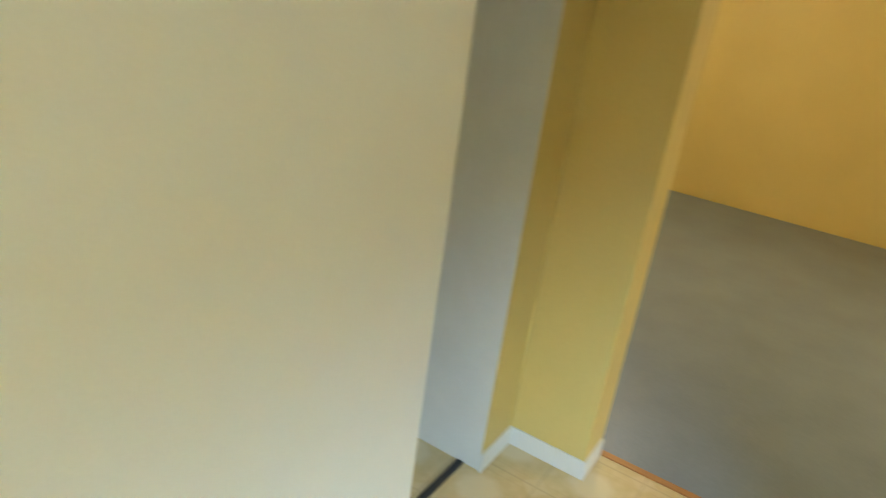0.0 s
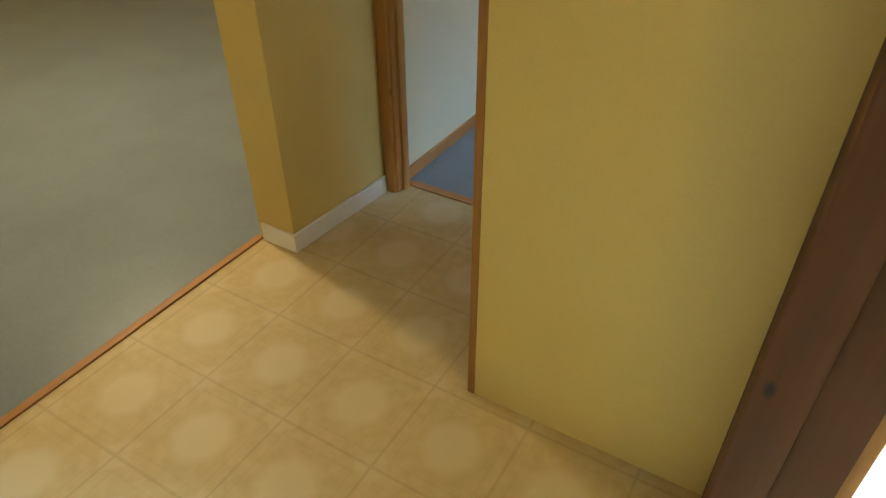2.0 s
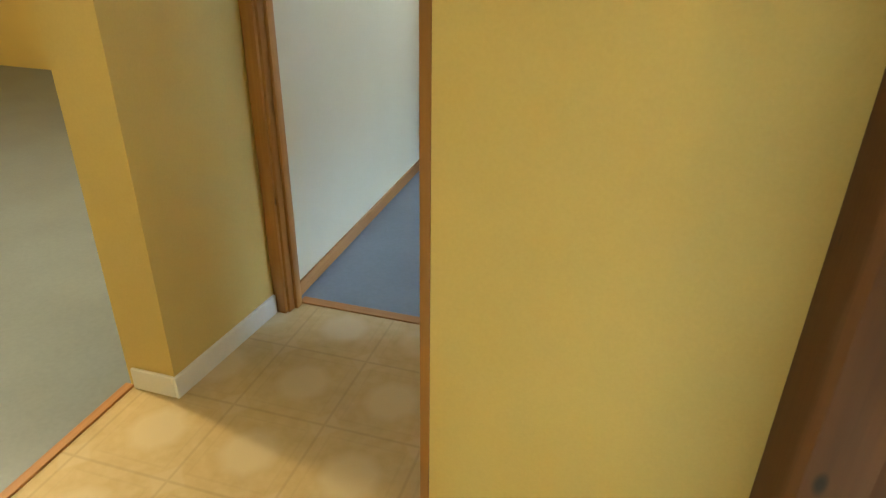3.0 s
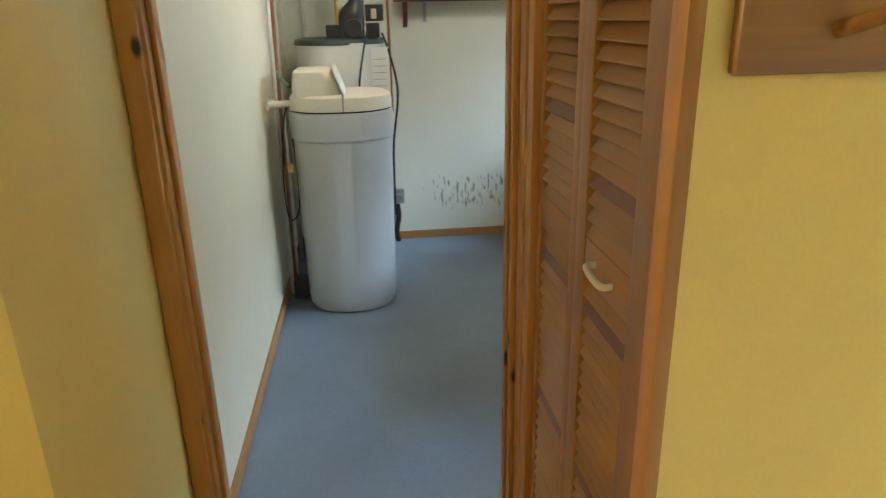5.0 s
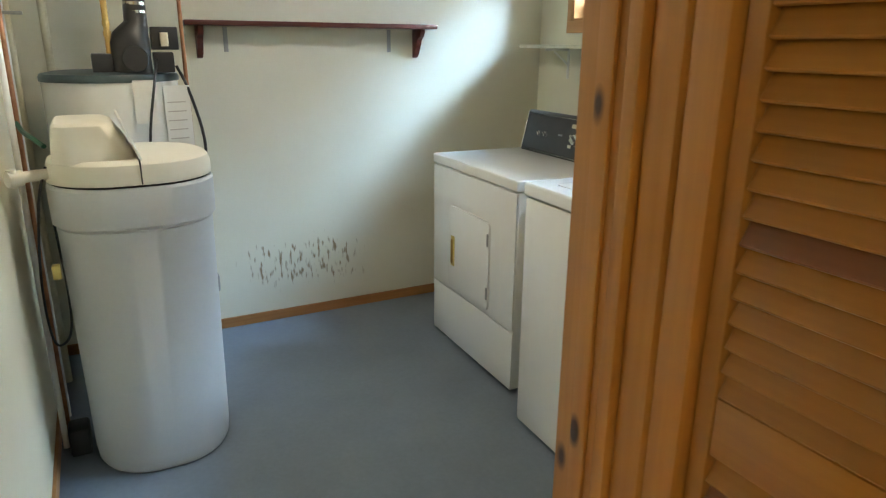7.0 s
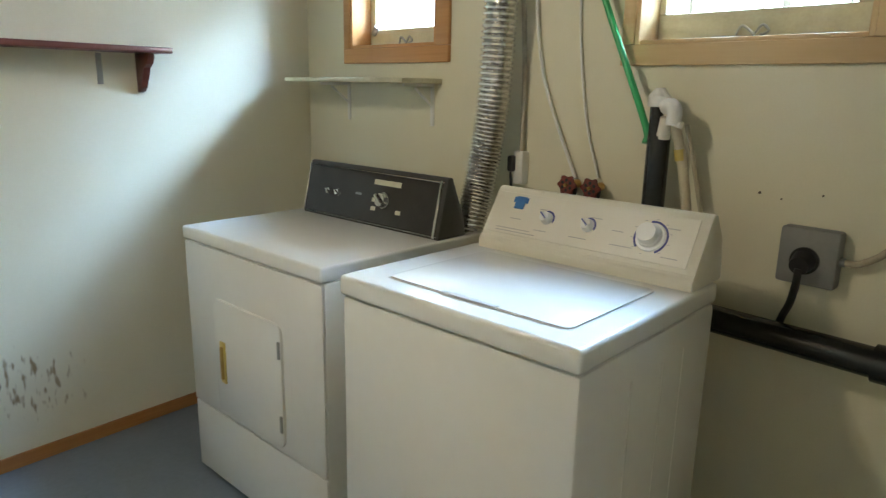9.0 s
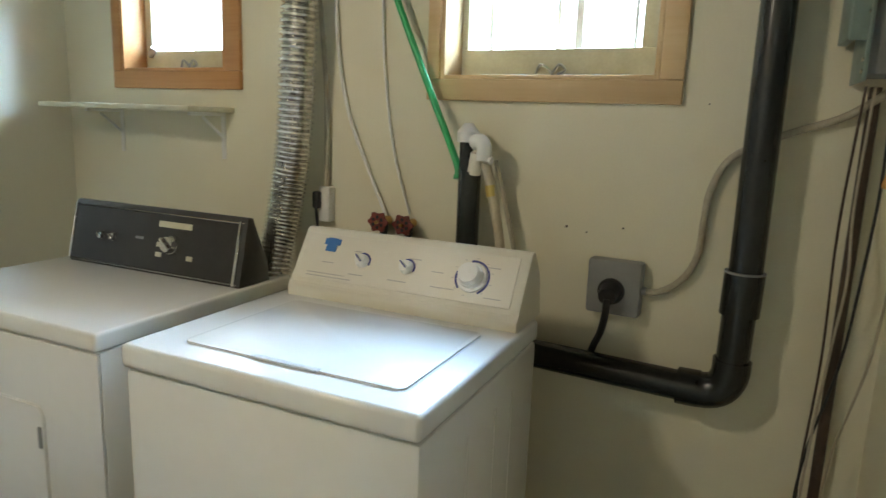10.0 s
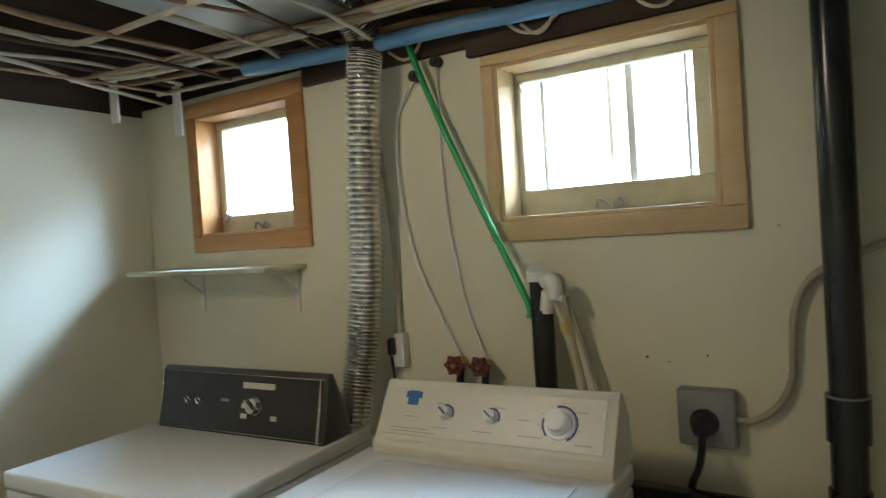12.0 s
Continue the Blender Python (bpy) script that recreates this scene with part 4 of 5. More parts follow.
knob(dry, slant @ Matrix.Translation((0, -0.006, 0)), 0.500, 0.095, 0.026, 0.030, M_CHROME, label="chrome timer knob")
knob(dry, slant @ Matrix.Translation((0, -0.006, 0)), 0.205, 0.095, 0.012, 0.016, M_CHROME)
knob(dry, slant @ Matrix.Translation((0, -0.006, 0)), 0.255, 0.095, 0.012, 0.016, M_CHROME)
part("timer_plate", cube((0.435, -0.0085, 0.145), (0.565, -0.006, 0.163), 0, 1, slant), M_SASH, dry, "pale printed strip")
for x, z in ((0.435, 0.055), (0.558, 0.055), (0.435, 0.085)):
    part("print_mark", cube((x, -0.0085, z), (x + 0.022, -0.006, z + 0.014), 0, 1, slant), M_SASH, dry)
part("print_mark", cube((0.345, -0.0085, 0.10), (0.375, -0.006, 0.108), 0, 1, slant), M_GREYBOX, dry)

WW, WD, WH = 0.630, 0.600, 0.961
wash = thing("washing_machine", front_pose(0.962, 3.495, -2.2), "white top-loading washing machine with a cream console, lid shut", "washing machine")
part("cabinet", cube((-0.021, 0.008, 0.02), (WW, WD, 0.908), 0.010), M_ENAMEL, wash)
part("top", cube((-0.024, 0.0, 0.911), (WW + 0.003, WD, WH), 0.011, 4), M_ENAMEL, wash)
part("lid_gap", prism(rounded(0.502, 0.362, 0.02, 4, 0.318, 0.245), 2, WH - 0.001, WH + 0.0006), M_TANK, wash)
part("lid", prism(rounded(0.494, 0.354, 0.02, 5, 0.318, 0.245), 2, WH - 0.002, WH + 0.0042, 0.002), M_ENAMEL, wash, "white lid, shut")
part("lid_grip", cube((0.245, 0.063, WH + 0.0015), (0.395, 0.078, WH + 0.0062), 0.002), M_TANK, wash)
for x in (0.05, WW - 0.05):
    for y in (0.06, WD - 0.06):
        part("foot", rod((x, y, 0.0), (x, y, 0.025), 0.018), M_BLACK, wash)
for y in (0.20, 0.34, 0.44):
    part("side_rib", cube((WW - 0.002, y, 0.12), (WW + 0.002, y + 0.006, 0.84), 0.001), M_ENAMEL, wash)
prof = [(0.466, WH - 0.002), (0.466, WH + 0.024), (0.478, WH + 0.030), (0.480, WH + 0.040), (0.552, WH + 0.156), (0.562, WH + 0.163), (0.578, WH + 0.161), (0.622, WH + 0.10), (0.640, WH - 0.002)]
part("console", prism(prof, 0, 0.012, WW - 0.006, 0.006), M_ALMOND, wash, "cream sloped control console")
wsl = Matrix.Translation((0, 0.480, WH + 0.040)) @ Matrix.Rotation(-math.atan2(0.072, 0.116), 4, "X")
M_FACE = material("cream_panel_print", (0.74, 0.70, 0.60), (0.71, 0.67, 0.56), 0.35, 0, 5, 60, 0.0)
part("console_face", cube((0.026, -0.0025, 0.006), (WW - 0.030, 0.001, 0.128), 0.001, 1, wsl), M_FACE, wash)
M_DIAL = material("blue_dial_print", (0.05, 0.06, 0.22), (0.07, 0.08, 0.25), 0.5, 0, 9, 80, 0.0)


def dial_arc(x, z, r0, r1, a0, a1):
    """A printed crescent round a dial, from angle a0 to a1 in degrees."""
    bm = bmesh.new()
    steps = 20
    rows = [[bm.verts.new((x + r * math.cos(a), -0.0032, z + r * math.sin(a))) for r in (r0, r1)] for a in (math.radians(a0 + (a1 - a0) * k / steps) for k in range(steps + 1))]
    for p, q in zip(rows, rows[1:]):
        bm.faces.new((p[0], p[1], q[1], q[0]))
    grown = bmesh.ops.extrude_face_region(bm, geom=bm.faces[:])
    bmesh.ops.translate(bm, vec=(0, 0.0012, 0), verts=[v for v in grown["geom"] if isinstance(v, bmesh.types.BMVert)])
    bmesh.ops.transform(bm, matrix=wsl, verts=bm.verts[:])
    return bm


for x, z, r in ((0.205, 0.068, 0.0155), (0.328, 0.068, 0.0155)):
    part("dial_ring", dial_arc(x, z, r * 1.05, r * 1.45, -25, 115), M_DIAL, wash, "dark blue printed crescent")
    turned = knob(wash, wsl @ Matrix.Translation((0, -0.003, 0)), x, z, r, 0.018, M_PVC, label="white control knob")
    tilt = Matrix.Translation((x, 0, z)) @ Matrix.Rotation(math.radians(38), 4, "Y") @ Matrix.Translation((-x, 0, -z))
    part("grip_mark", cube((x - r * 0.8, -0.0282, z - r * 0.12), (x + r * 0.8, -0.0268, z + r * 0.12), 0, 1, wsl @ tilt), M_DIAL, turned, "dark line along the knob")
part("dial_ring", dial_arc(0.497, 0.066, 0.0375, 0.0425, -60, 105), M_DIAL, wash, "dark blue printed crescent")
part("dial_ring", dial_arc(0.497, 0.066, 0.0375, 0.0425, 165, 225), M_DIAL, wash, "dark blue printed crescent")
bm = rod((0.497, -0.002, 0.066), (0.497, -0.008, 0.066), 0.0365, 0.0350, 36)
bmesh.ops.transform(bm, matrix=wsl, verts=bm.verts[:])
skirt = part("dial_skirt", bm, M_PVC, wash, "white dial skirt")
knob(skirt, wsl @ Matrix.Translation((0, -0.008, 0)), 0.495, 0.068, 0.0270, 0.026, M_PVC, ridge=False, label="white timer dial")
for k in range(10):
    a = math.radians(-50 + k * 34)
    part("print_mark", cube((0.497 + 0.048 * math.cos(a) - 0.003, -0.0032, 0.066 + 0.046 * math.sin(a)), (0.497 + 0.048 * math.cos(a) + 0.003, -0.002, 0.0675 + 0.046 * math.sin(a)), 0, 1, wsl), M_INK, wash)
bm = cube((0.090, -0.005, 0.082), (0.120, -0.002, 0.118), 0, 1, wsl)
add_box(bm, (0.082, -0.0048, 0.100), (0.128, -0.0021, 0.116), 0, 1, wsl)
part("sticker", bm, M_BLUE, wash, "small blue shirt-shaped sticker")
for x, z, w in ((0.09, 0.052, 0.035), (0.055, 0.022, 0.11), (0.175, 0.030, 0.04), (0.285, 0.030, 0.05), (0.395, 0.066, 0.03), (0.40, 0.030, 0.06), (0.530, 0.094, 0.03), (0.535, 0.022, 0.04), (0.175, 0.09, 0.02), (0.33, 0.09, 0.03), (0.055, 0.014, 0.13)):
    part("print_mark", cube((x, -0.0032, z), (x + w, -0.002, z + 0.0022), 0, 1, wsl), M_INK, wash)


# ---- things on the window wall ----
def east_thing(name, label, category, group=""):
    return thing(name, ALONG, label, category, group)


# dryer vent of ribbed foil
def ribs(i, n):
    return 0.051 + (-0.006, 0.004, 0.005)[i % 3]


bm = tube([(-1.540, -0.19, 0.40), (-1.535, -0.18, 0.86), (-1.525, -0.13, 1.10), (-1.500, -0.11, 1.34), (-1.480, -0.11, 1.66), (-1.445, -0.12, 1.98), (-1.425, -0.14, 2.12), (-1.44, -0.35, 2.24), (-1.44, -0.8, 2.27)], 0.05, 26, 54, True, ribs)
crush = random.Random(9)
for v in bm.verts:
    v.co += Vector((crush.uniform(-1, 1), crush.uniform(-1, 1), crush.uniform(-0.6, 0.6))) * 0.0013
duct = thing("dryer_duct", ALONG, "shiny ribbed foil dryer duct up to the ceiling", "duct")
part("hose", bm, M_FOIL, duct)
part("clamp_band", rod((-1.537, -0.185, 0.60), (-1.536, -0.184, 0.618), 0.0585, seg=28), M_STEEL, duct)

drain = east_thing("drain_pipe", "thick black plastic drain pipe with an elbow", "pipe")
part("riser", rod((-0.205, -0.07, 1.08), (-0.205, -0.07, 2.36), 0.037, seg=28), M_BLACKPIPE, drain)
part("coupling", rod((-0.208, -0.07, 0.985), (-0.206, -0.07, 1.085), 0.044, seg=28), M_BLACKPIPE, drain)
part("riser_lower", rod((-0.210, -0.07, 0.86), (-0.208, -0.07, 0.99), 0.037, seg=28), M_BLACKPIPE, drain)
part("elbow", tube([(-0.210, -0.07, 0.875), (-0.212, -0.07, 0.835), (-0.228, -0.07, 0.803), (-0.258, -0.07, 0.788), (-0.300, -0.07, 0.786)], 0.043, 24), M_BLACKPIPE, drain)
part("collar", rod((-0.275, -0.07, 0.787), (-0.325, -0.07, 0.786), 0.045, seg=28), M_BLACKPIPE, drain)
part("run", rod((-0.31, -0.07, 0.786), (-1.10, -0.07, 0.795), 0.037, seg=28), M_BLACKPIPE, drain)
part("seam", rod((-0.206, -0.07, 1.083), (-0.206, -0.07, 1.087), 0.0446, seg=28), M_GREYBOX, drain)

stand = east_thing("standpipe", "black standpipe with a white plastic cap and elbow", "pipe")
part("pipe", rod((-0.911, -0.08, 0.78), (-0.911, -0.08, 1.268), 0.031, seg=24), M_BLACKPIPE, stand)
part("neck", rod((-0.924, -0.08, 1.26), (-0.924, -0.08, 1.345), 0.0185, seg=20), M_BLACKPIPE, stand)
part("cap", rod((-0.920, -0.08, 1.345), (-0.920, -0.08, 1.372), 0.030, seg=24), M_PVC, stand, "white vent cap")
part("cap_top", rod((-0.920, -0.08, 1.372), (-0.920, -0.08, 1.395), 0.030, 0.012, 24), M_PVC, stand)
part("elbow", tube([(-0.895, -0.095, 1.345), (-0.875, -0.10, 1.35), (-0.86, -0.105, 1.335), (-0.86, -0.105, 1.30)], 0.020, 16), M_PVC, stand)
part("hose_end", rod((-0.884, -0.098, 1.318), (-0.894, -0.090, 1.262), 0.0165, 0.0185, 16), M_ALMOND, stand, "yellowed hose end")
part("tap", rod((-0.86, -0.105, 1.305), (-0.835, -0.108, 1.30), 0.010, seg=12), M_PVC, stand)
part("drain_hose", tube([(-0.862, -0.09, 1.30), (-0.845, -0.075, 1.22), (-0.82, -0.07, 1.10), (-0.80, -0.07, 0.96)], 0.013, 12), M_CABLE_W, stand, "pale drain hose")
part("hose_tag", rod((-0.850, -0.078, 1.235), (-0.845, -0.076, 1.205), 0.0145, seg=12), M_YELLOWED, stand)
part("thin_hose", tube([(-0.845, -0.06, 1.30), (-0.82, -0.05, 1.20), (-0.78, -0.05, 1.05), (-0.765, -0.05, 0.96)], 0.006, 8), M_CABLE, stand)

solo("green_hose", tube([(-0.945, -0.09, 1.245), (-0.952, -0.08, 1.285), (-1.035, -0.065, 1.445), (-1.128, -0.055, 1.63), (-1.225, -0.05, 1.84), (-1.298, -0.05, 2.02), (-1.33, -0.06, 2.14)], 0.0098, 14), M_GREEN, ALONG, "bright green plastic hose slanting down to the standpipe", "hose")

out = east_thing("range_outlet", "square grey outlet box with a black plug in it", "outlet")
part("box", cube((-0.577, -0.045, 0.925), (-0.440, 0.0, 1.067), 0.008), M_GREYBOX, out)
part("socket", rod((-0.512, -0.044, 0.988), (-0.512, -0.050, 0.988), 0.034, seg=28), M_BLACK, out)
part("plug", rod((-0.512, -0.049, 0.988), (-0.512, -0.085, 0.980), 0.028, 0.022, 24), M_BLACK, out, "black round plug")
part("knockout", rod((-0.441, -0.022, 0.995), (-0.430, -0.022, 0.995), 0.011, seg=12), M_STEEL, out)
part("plug_cord", tube([(-0.512, -0.080, 0.975), (-0.515, -0.075, 0.93), (-0.530, -0.05, 0.875), (-0.552, -0.020, 0.83), (-0.560, -0.018, 0.80), (-0.566, -0.018, 0.778)], 0.0095, 10), M_BLACK, out)
solo("outlet_cable", tube([(-0.432, -0.02, 0.995), (-0.400, -0.022, 0.998), (-0.350, -0.02, 1.035), (-0.318, -0.018, 1.10), (-0.312, -0.018, 1.19), (-0.305, -0.02, 1.26), (-0.275, -0.02, 1.33), (-0.22, -0.018, 1.37), (-0.14, -0.02, 1.405), (-0.05, -0.02, 1.44), (0.03, -0.05, 1.50)], 0.0085, 10), M_CABLE, ALONG, "beige cable curving along the wall behind the drain pipe", "cable")

out2 = east_thing("wall_outlet", "small white outlet box with a black plug", "outlet")
part("box", cube((-1.468, -0.035, 1.068), (-1.425, 0.0, 1.180), 0.006), M_PVC, out2)
part("plug", cube((-1.478, -0.055, 1.110), (-1.455, -0.030, 1.165), 0.006), M_BLACK, out2, "black plug")
part("plug_cord", tube([(-1.468, -0.045, 1.11), (-1.466, -0.04, 1.05), (-1.45, -0.05, 0.95)], 0.005, 8), M_BLACK, out2)
part("conduit", tube([(-1.446, -0.018, 1.18), (-1.450, -0.016, 1.45), (-1.472, -0.016, 1.70), (-1.508, -0.016, 1.92), (-1.53, -0.016, 2.09)], 0.0080, 10), M_CABLE, out2)

taps = east_thing("washer_taps", "two rusty red valve handles above the washing machine", "valve")
for u in (1.215, 1.128):
    rim = [(-u + r * math.cos(a), 1.095 + 0.9 * r * math.sin(a)) for k in range(48) for a, r in ((k * math.tau / 48, 0.031 + 0.0055 * math.cos(6 * k * math.tau / 48)),)]
    wheel = part("handle", prism(rim, 1, -0.072, -0.063, 0.002), M_RED, taps)
    for k in range(6):
        a = (k + 0.5) * math.tau / 6
        # dark discs on the solid wheel stand for the shade in its holes
        part("handle_hole_shade", rod((-u + 0.017 * math.cos(a), -0.0722, 1.095 + 0.0155 * math.sin(a)), (-u + 0.017 * math.cos(a), -0.0728, 1.095 + 0.0155 * math.sin(a)), 0.0055, seg=10), M_SHADOWGAP, wheel)
    part("handle_nut", rod((-u, -0.071, 1.095), (-u, -0.080, 1.095), 0.006, seg=6), M_BRASS, wheel)
    part("valve_body", rod((-u, -0.01, 1.095), (-u, -0.062, 1.095), 0.014, seg=16), M_BRASS, taps)
    part("hose", tube([(-u, -0.03, 1.085), (-u, -0.04, 1.03), (-u + 0.01, -0.05, 0.95)], 0.012, 10), M_BLACK, taps)
for pts, r in (([(-1.222, -0.015, 1.11), (-1.30, -0.012, 1.26), (-1.37, -0.012, 1.42), (-1.41, -0.012, 1.62), (-1.41, -0.012, 1.85), (-1.33, -0.012, 1.985)], 0.006),
               ([(-1.14, -0.012, 1.12), (-1.20, -0.010, 1.30), (-1.24, -0.010, 1.55), (-1.25, -0.010, 1.80), (-1.243, -0.012, 2.0)], 0.004)):
    solo("water_line", tube(pts, r, 8), M_PVC, ALONG, "thin pale tube running up the wall", "tube", "thin wall tubes")
for u, z in ((1.325, 1.985), (1.243, 2.015)):
    bm = rod((-u, 0, z), (-u, -0.028, z), 0.017, seg=20)
    add_rod(bm, (-u, -0.028, z), (-u, -0.036, z), 0.010, seg=16)
    solo("wall_fitting", bm, M_BLACK, ALONG, "small dark pipe fitting in the wall", "fitting", "wall fittings")

for u, z, r in ((0.655, 1.135, 0.0035), (0.60, 1.125, 0.0022), (0.505, 1.145, 0.0025), (0.33, 1.46, 0.002)):
    solo("nail", rod((-u, 0.0, z), (-u, -0.004, z), r, seg=8), M_CONDUIT, ALONG, "small dark nail head in the cream wall", "nail", "nails in the wall")

# ---- fuse box and its wires, on the short south wall ----
fuse = thing("fuse_box", pose(1.615, 2.12, 1.518), "grey metal fuse box with an open green-grey cover edge", "fuse box")
part("body", cube((0.0, 0.0, 0.0), (0.138, 0.128, 0.55), 0.003), M_GREYBOX, fuse)
part("cover", cube((-0.016, 0.128, -0.014), (0.140, 0.136, 0.565), 0.002), M_GREENGREY, fuse, "green-grey cover plate")
part("cover_lip", cube((-0.012, 0.136, 0.062), (-0.006, 0.166, 0.565), 0.001), M_GREENGREY, fuse)
part("door", cube((-0.006, 0.150, 0.066), (0.136, 0.168, 0.56), 0.003), M_GREENGREY, fuse)
part("latch", cube((-0.020, 0.148, 0.17), (-0.006, 0.178, 0.182), 0.003), M_CHROME, fuse)
for y, z, r in ((0.042, 0.075, 0.026), (0.012, 0.072, 0.011), (0.010, 0.135, 0.009), (0.042, 0.137, 0.007), (0.058, 0.112, 0.006), (0.065, 0.018, 0.005), (0.022, 0.02, 0.004)):
    part("knockout", rod((0.001, y, z), (-0.0015, y, z), r, seg=24), M_STEEL, fuse)
    if r > 0.01:
        part("knockout_inner", rod((-0.0012, y, z), (-0.0024, y, z), r * 0.86, seg=24), M_GREYBOX, fuse)
for z in (0.004, 0.026, 0.115):
    part("screw", rod((-0.009, 0.136, z), (-0.009, 0.139, z), 0.005, seg=10), M_CHROME, fuse)
second = thing("fuse_box", pose(1.21, 2.12, 1.632), "pale green-grey metal box above the wires", "fuse box")
part("body", cube((0, 0, 0), (0.225, 0.095, 0.44), 0.003), M_GREENGREY, second)
part("cover", cube((-0.006, 0.095, -0.006), (0.231, 0.102, 0.446), 0.002), M_GREENGREY, second)
solo("mounting_board", cube((0.62, 2.12, 1.40), (1.56, 2.136, 2.09), 0.002), M_JOIST, pose(0, 0, 0), "dark wooden mounting board behind the wires", "board")
solo("mounting_strip", cube((1.47, 2.12, 1.344), (1.72, 2.140, 1.358), 0.003), M_BLACK, pose(0, 0, 0), "short black strip on the wall", "strip")
wires = (
    ([(1.62, 2.165, 1.52), (1.58, 2.175, 1.47), (1.50, 2.175, 1.445), (1.42, 2.172, 1.45), (1.37, 2.168, 1.54), (1.36, 2.165, 1.64)], 0.0095),
    ([(1.63, 2.155, 1.52), (1.57, 2.165, 1.455), (1.46, 2.165, 1.425), (1.36, 2.160, 1.44), (1.30, 2.158, 1.54), (1.29, 2.158, 1.64)], 0.0105),
    ([(1.44, 2.162, 1.60), (1.435, 2.165, 1.52), (1.42, 2.168, 1.445)], 0.0095),
    ([(1.12, 2.190, 2.2), (1.13, 2.192, 1.80), (1.20, 2.192, 1.60), (1.27, 2.190, 1.46), (1.30, 2.188, 1.395)], 0.0135),
    ([(1.00, 2.185, 2.2), (1.01, 2.185, 1.85), (1.06, 2.182, 1.66), (1.16, 2.175, 1.50), (1.26, 2.168, 1.43), (1.38, 2.166, 1.425)], 0.0120),
    ([(0.94, 2.165, 2.2), (0.95, 2.165, 1.80), (1.00, 2.160, 1.60), (1.12, 2.155, 1.46), (1.25, 2.153, 1.42)], 0.0105),
)
for pts, r in wires:
    solo("power_cable", tube(pts, r, 12), M_CABLE_W, pose(0, 0, 0), "thick cream power cable hanging below the fuse box", "cable", "power cables")
part("connector", cube((0.170, 0.028, -0.045), (0.215, 0.060, 0.0), 0.005), M_PVC, second, "white cable clamp")
solo("conduit", tube([(1.732, 2.208, -0.006), (1.734, 2.208, 0.6), (1.736, 2.208, 1.50)], 0.012, 14, 8, False), M_CONDUIT, pose(0, 0, 0), "thin dark conduit down the corner", "conduit")
solo("pipe_fitting", rod((1.732, 2.208, -0.006), (1.732, 2.208, 0.24), 0.018), M_BLACK, pose(0, 0, 0), "dark fitting at the conduit's foot", "fitting")
for pts, r, mt in (
    ([(1.70, 2.215, 1.50), (1.70, 2.22, 1.25), (1.68, 2.215, 1.10), (1.71, 2.22, 0.95), (1.72, 2.23, 0.75), (1.70, 2.24, 0.55), (1.72, 2.23, 0.4), (1.70, 2.22, 0.1), (1.70, 2.22, 0.0)], 0.0030, M_CABLE),
    ([(1.66, 2.19, 1.50), (1.66, 2.185, 1.30), (1.68, 2.19, 1.10), (1.71, 2.20, 0.90), (1.72, 2.235, 0.70), (1.71, 2.25, 0.55), (1.72, 2.24, 0.40)], 0.0032, M_BLACK),
    ([(1.62, 2.16, 1.35), (1.60, 2.155, 1.15), (1.63, 2.16, 0.95), (1.68, 2.175, 0.80), (1.70, 2.19, 0.70), (1.69, 2.20, 0.55), (1.66, 2.18, 0.35), (1.62, 2.15, 0.15), (1.60, 2.14, 0.0)], 0.0030, M_CABLE),
    ([(1.71, 2.23, 1.50), (1.72, 2.24, 1.20), (1.72, 2.235, 0.90), (1.72, 2.245, 0.60), (1.70, 2.235, 0.45), (1.66, 2.22, 0.30), (1.64, 2.2, 0.0)], 0.0028, M_CONDUIT),
):
    solo("phone_wire", tube(pts, r, 8), mt, pose(0, 0, 0), "thin loose wire hanging along the conduit", "wire", "loose wires")

# ---- under the open ceiling ----
solo("blue_pipe", tube([(1.748, 4.10, 2.085), (1.782, 3.74, 2.08), (1.775, 3.36, 2.08), (1.792, 2.96, 2.08), (1.74, 2.3, 2.09)], 0.024, 16), M_BLUEPIPE, pose(0, 0, 0), "light blue water pipe under the joists", "pipe")
rng = random.Random(4)
for i in range(9):
    y = 4.62 - i * 0.13 + rng.uniform(-0.03, 0.03)
    z = 2.125 + rng.uniform(-0.02, 0.015)
    pts = [(x, y + rng.uniform(-0.05, 0.05) + (1.9 - x) * 0.05, z + rng.uniform(-0.022, 0.012)) for x in (-0.3, 0.2, 0.7, 1.1, 1.5, 1.85)]
    solo("ceiling_cable", tube(pts, rng.choice((0.006, 0.007, 0.008)), 8), rng.choice((M_BROWNCABLE, M_BROWNCABLE, M_CABLE, M_JOIST)), pose(0, 0, 0), "old cable slung under the joists", "cable", "ceiling cables")
for i in range(3):
    x = 1.84 - i * 0.16 + rng.uniform(-0.03, 0.03)
    pts = [(x + rng.uniform(-0.05, 0.05) + 0.05 * k, 4.7 - 0.45 * k, 2.12 + rng.uniform(-0.02, 0.01)) for k in range(6)]
    solo("ceiling_cable", tube(pts, rng.choice((0.006, 0.008, 0.010)), 8), rng.choice((M_BROWNCABLE, M_CABLE, M_CABLE_W)), pose(0, 0, 0), "old cable slung under the joists", "cable", "ceiling cables")
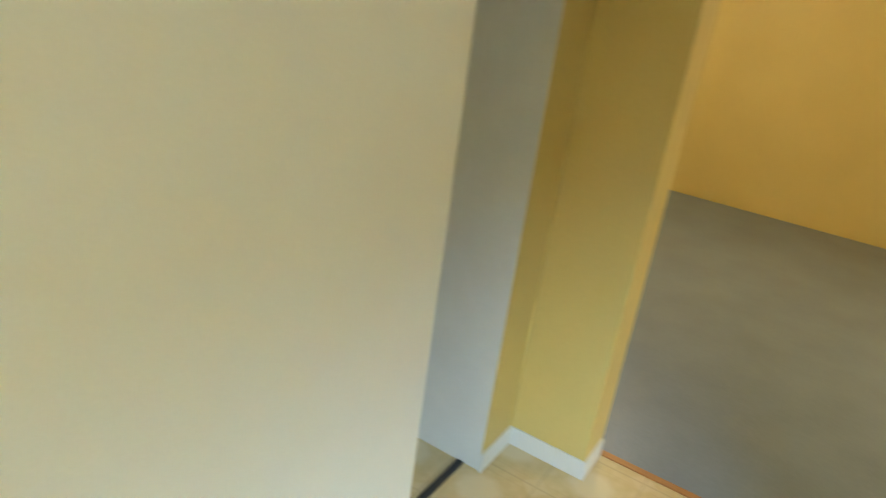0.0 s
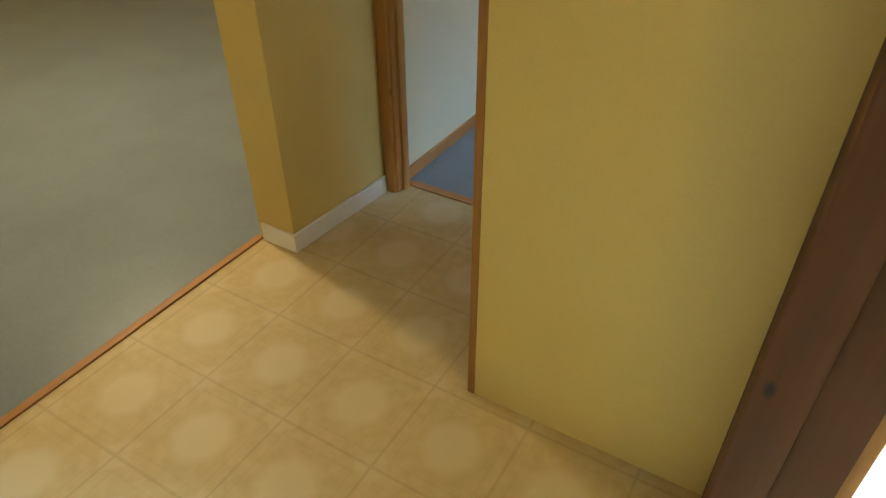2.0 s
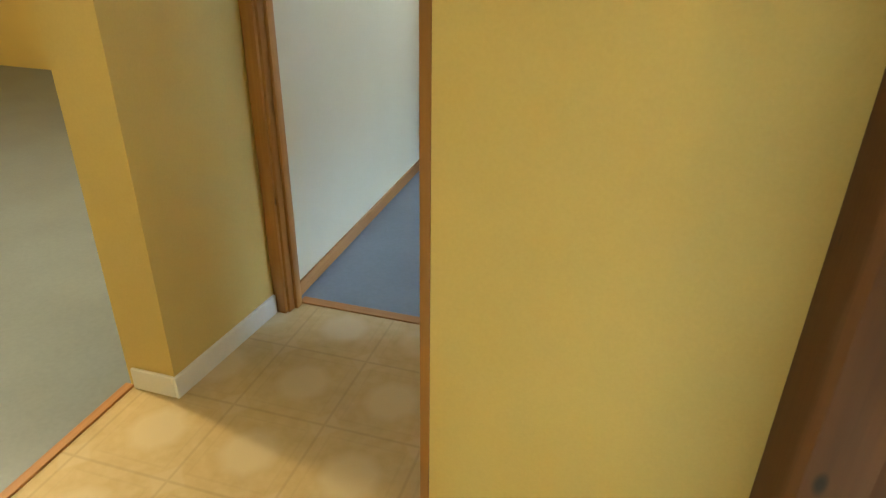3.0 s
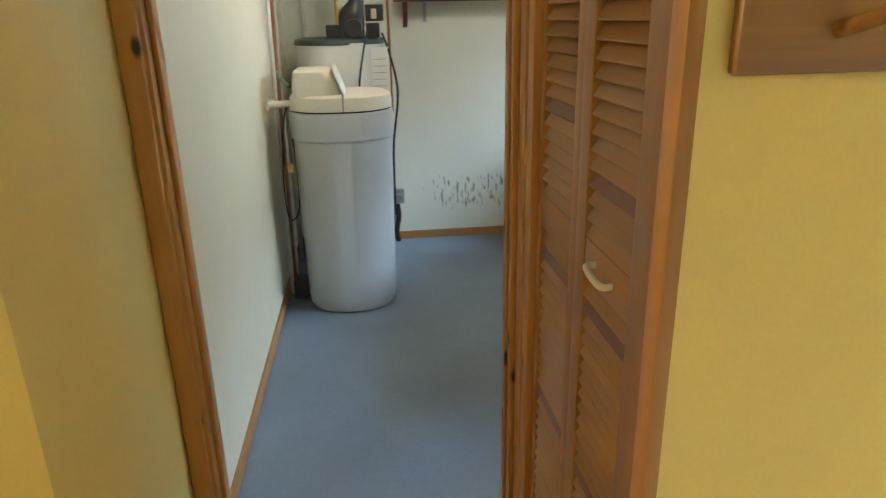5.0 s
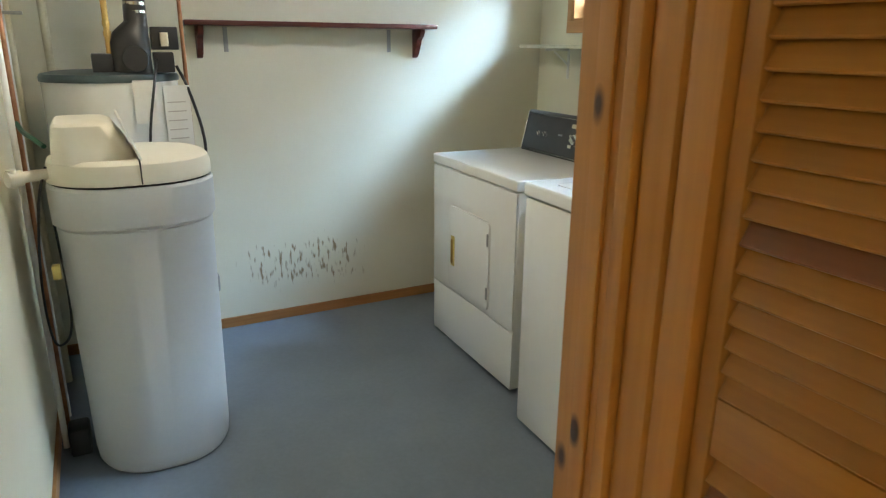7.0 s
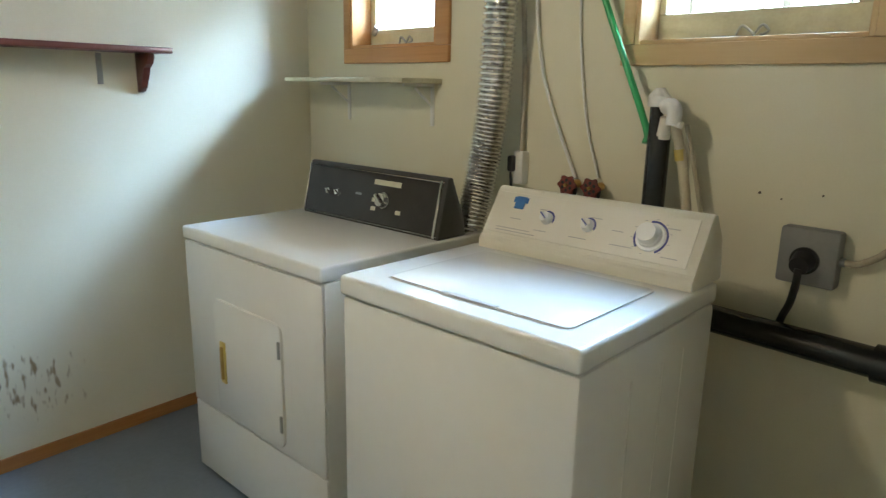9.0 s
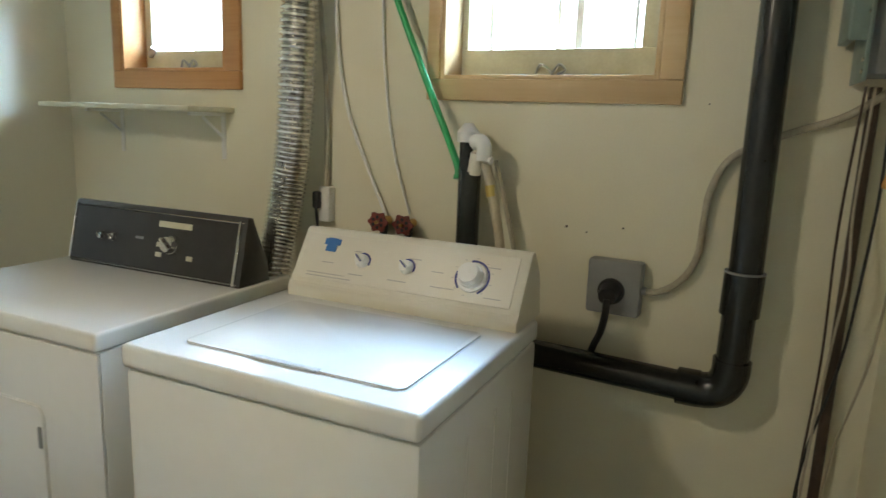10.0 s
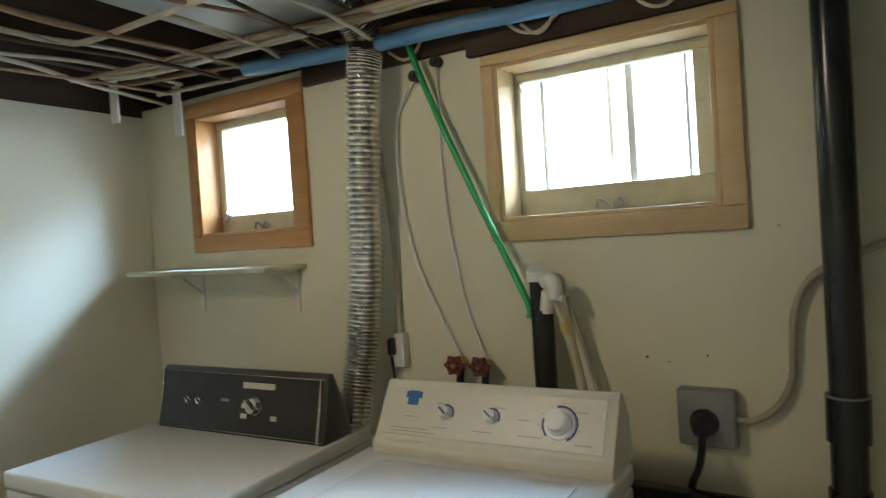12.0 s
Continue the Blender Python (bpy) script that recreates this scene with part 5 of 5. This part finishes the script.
# a bundle of pale cables beside the blue pipe, and two that cross the bays
for k in range(6):
    ox, oz = 0.016 * (k % 3) - 0.02, 0.013 * (k // 3)
    pts = [(x + ox + rng.uniform(-0.012, 0.012), y + rng.uniform(-0.02, 0.02), z + oz + rng.uniform(-0.008, 0.006)) for x, y, z in ((1.60, 4.62, 2.115), (1.64, 4.40, 2.11), (1.655, 3.92, 2.11), (1.64, 3.53, 2.115), (1.62, 3.0, 2.12), (1.60, 2.4, 2.125))]
    solo("ceiling_cable", tube(pts, rng.choice((0.006, 0.008, 0.009)), 8), (M_CABLE, M_BROWNCABLE, M_CABLE_W)[k % 3], pose(0, 0, 0), "old pale cable bundled under the joists", "cable", "ceiling cables")
for pts, r in (([(0.6, 4.52, 2.125), (1.11, 4.36, 2.118), (1.29, 4.34, 2.112), (1.28, 3.97, 2.11), (1.25, 3.5, 2.12)], 0.009),
               ([(0.7, 4.70, 2.12), (1.24, 4.60, 2.11), (1.58, 4.68, 2.10), (1.98, 4.76, 2.095)], 0.008),
               ([(1.28, 3.93, 2.115), (1.60, 3.92, 2.105), (1.78, 3.95, 2.09)], 0.007)):
    solo("ceiling_cable", tube(pts, r, 8), M_CABLE, pose(0, 0, 0), "thick pale cable looping across the joists", "cable", "ceiling cables")
for u, z, lean in ((0.60, 2.03, 0.05), (0.86, 2.035, -0.04), (0.95, 2.04, 0.06), (1.30, 2.05, -0.05)):
    solo("cable_end", tube([(-u - lean, -0.05, z + 0.06), (-u, -0.04, z), (-u + lean, -0.035, z - 0.012), (-u + 2 * lean, -0.04, z + 0.02)], 0.005, 8), M_CABLE_W, ALONG, "frayed end of an old cable above the window", "cable", "cable ends")
bm = cube((0.95, 3.58, 2.137), (1.74, 4.03, 2.149), 0.002)
solo("air_duct", bm, M_STEEL, pose(0, 0, 0), "dull galvanised sheet metal air duct pan under the joists", "duct")
for x, y, z0 in ((1.72, 4.73, 1.985), (1.95, 4.66, 1.95)):
    solo("hanger_strap", cube((x - 0.004, y - 0.022, z0), (x + 0.004, y + 0.022, 2.155), 0.002, 1), M_PVC, pose(0, 0, 0), "white strap hanging from a joist", "strap", "hanger straps")

solo("wall_socket", prism(rounded(0.075, 0.115, 0.012, 4, 1.25, 0.33), 0, -5.18, -5.172, 0.002), M_BROWNCABLE, pose(0, 0, 0), "small brown socket plate on the side room's far wall", "socket")
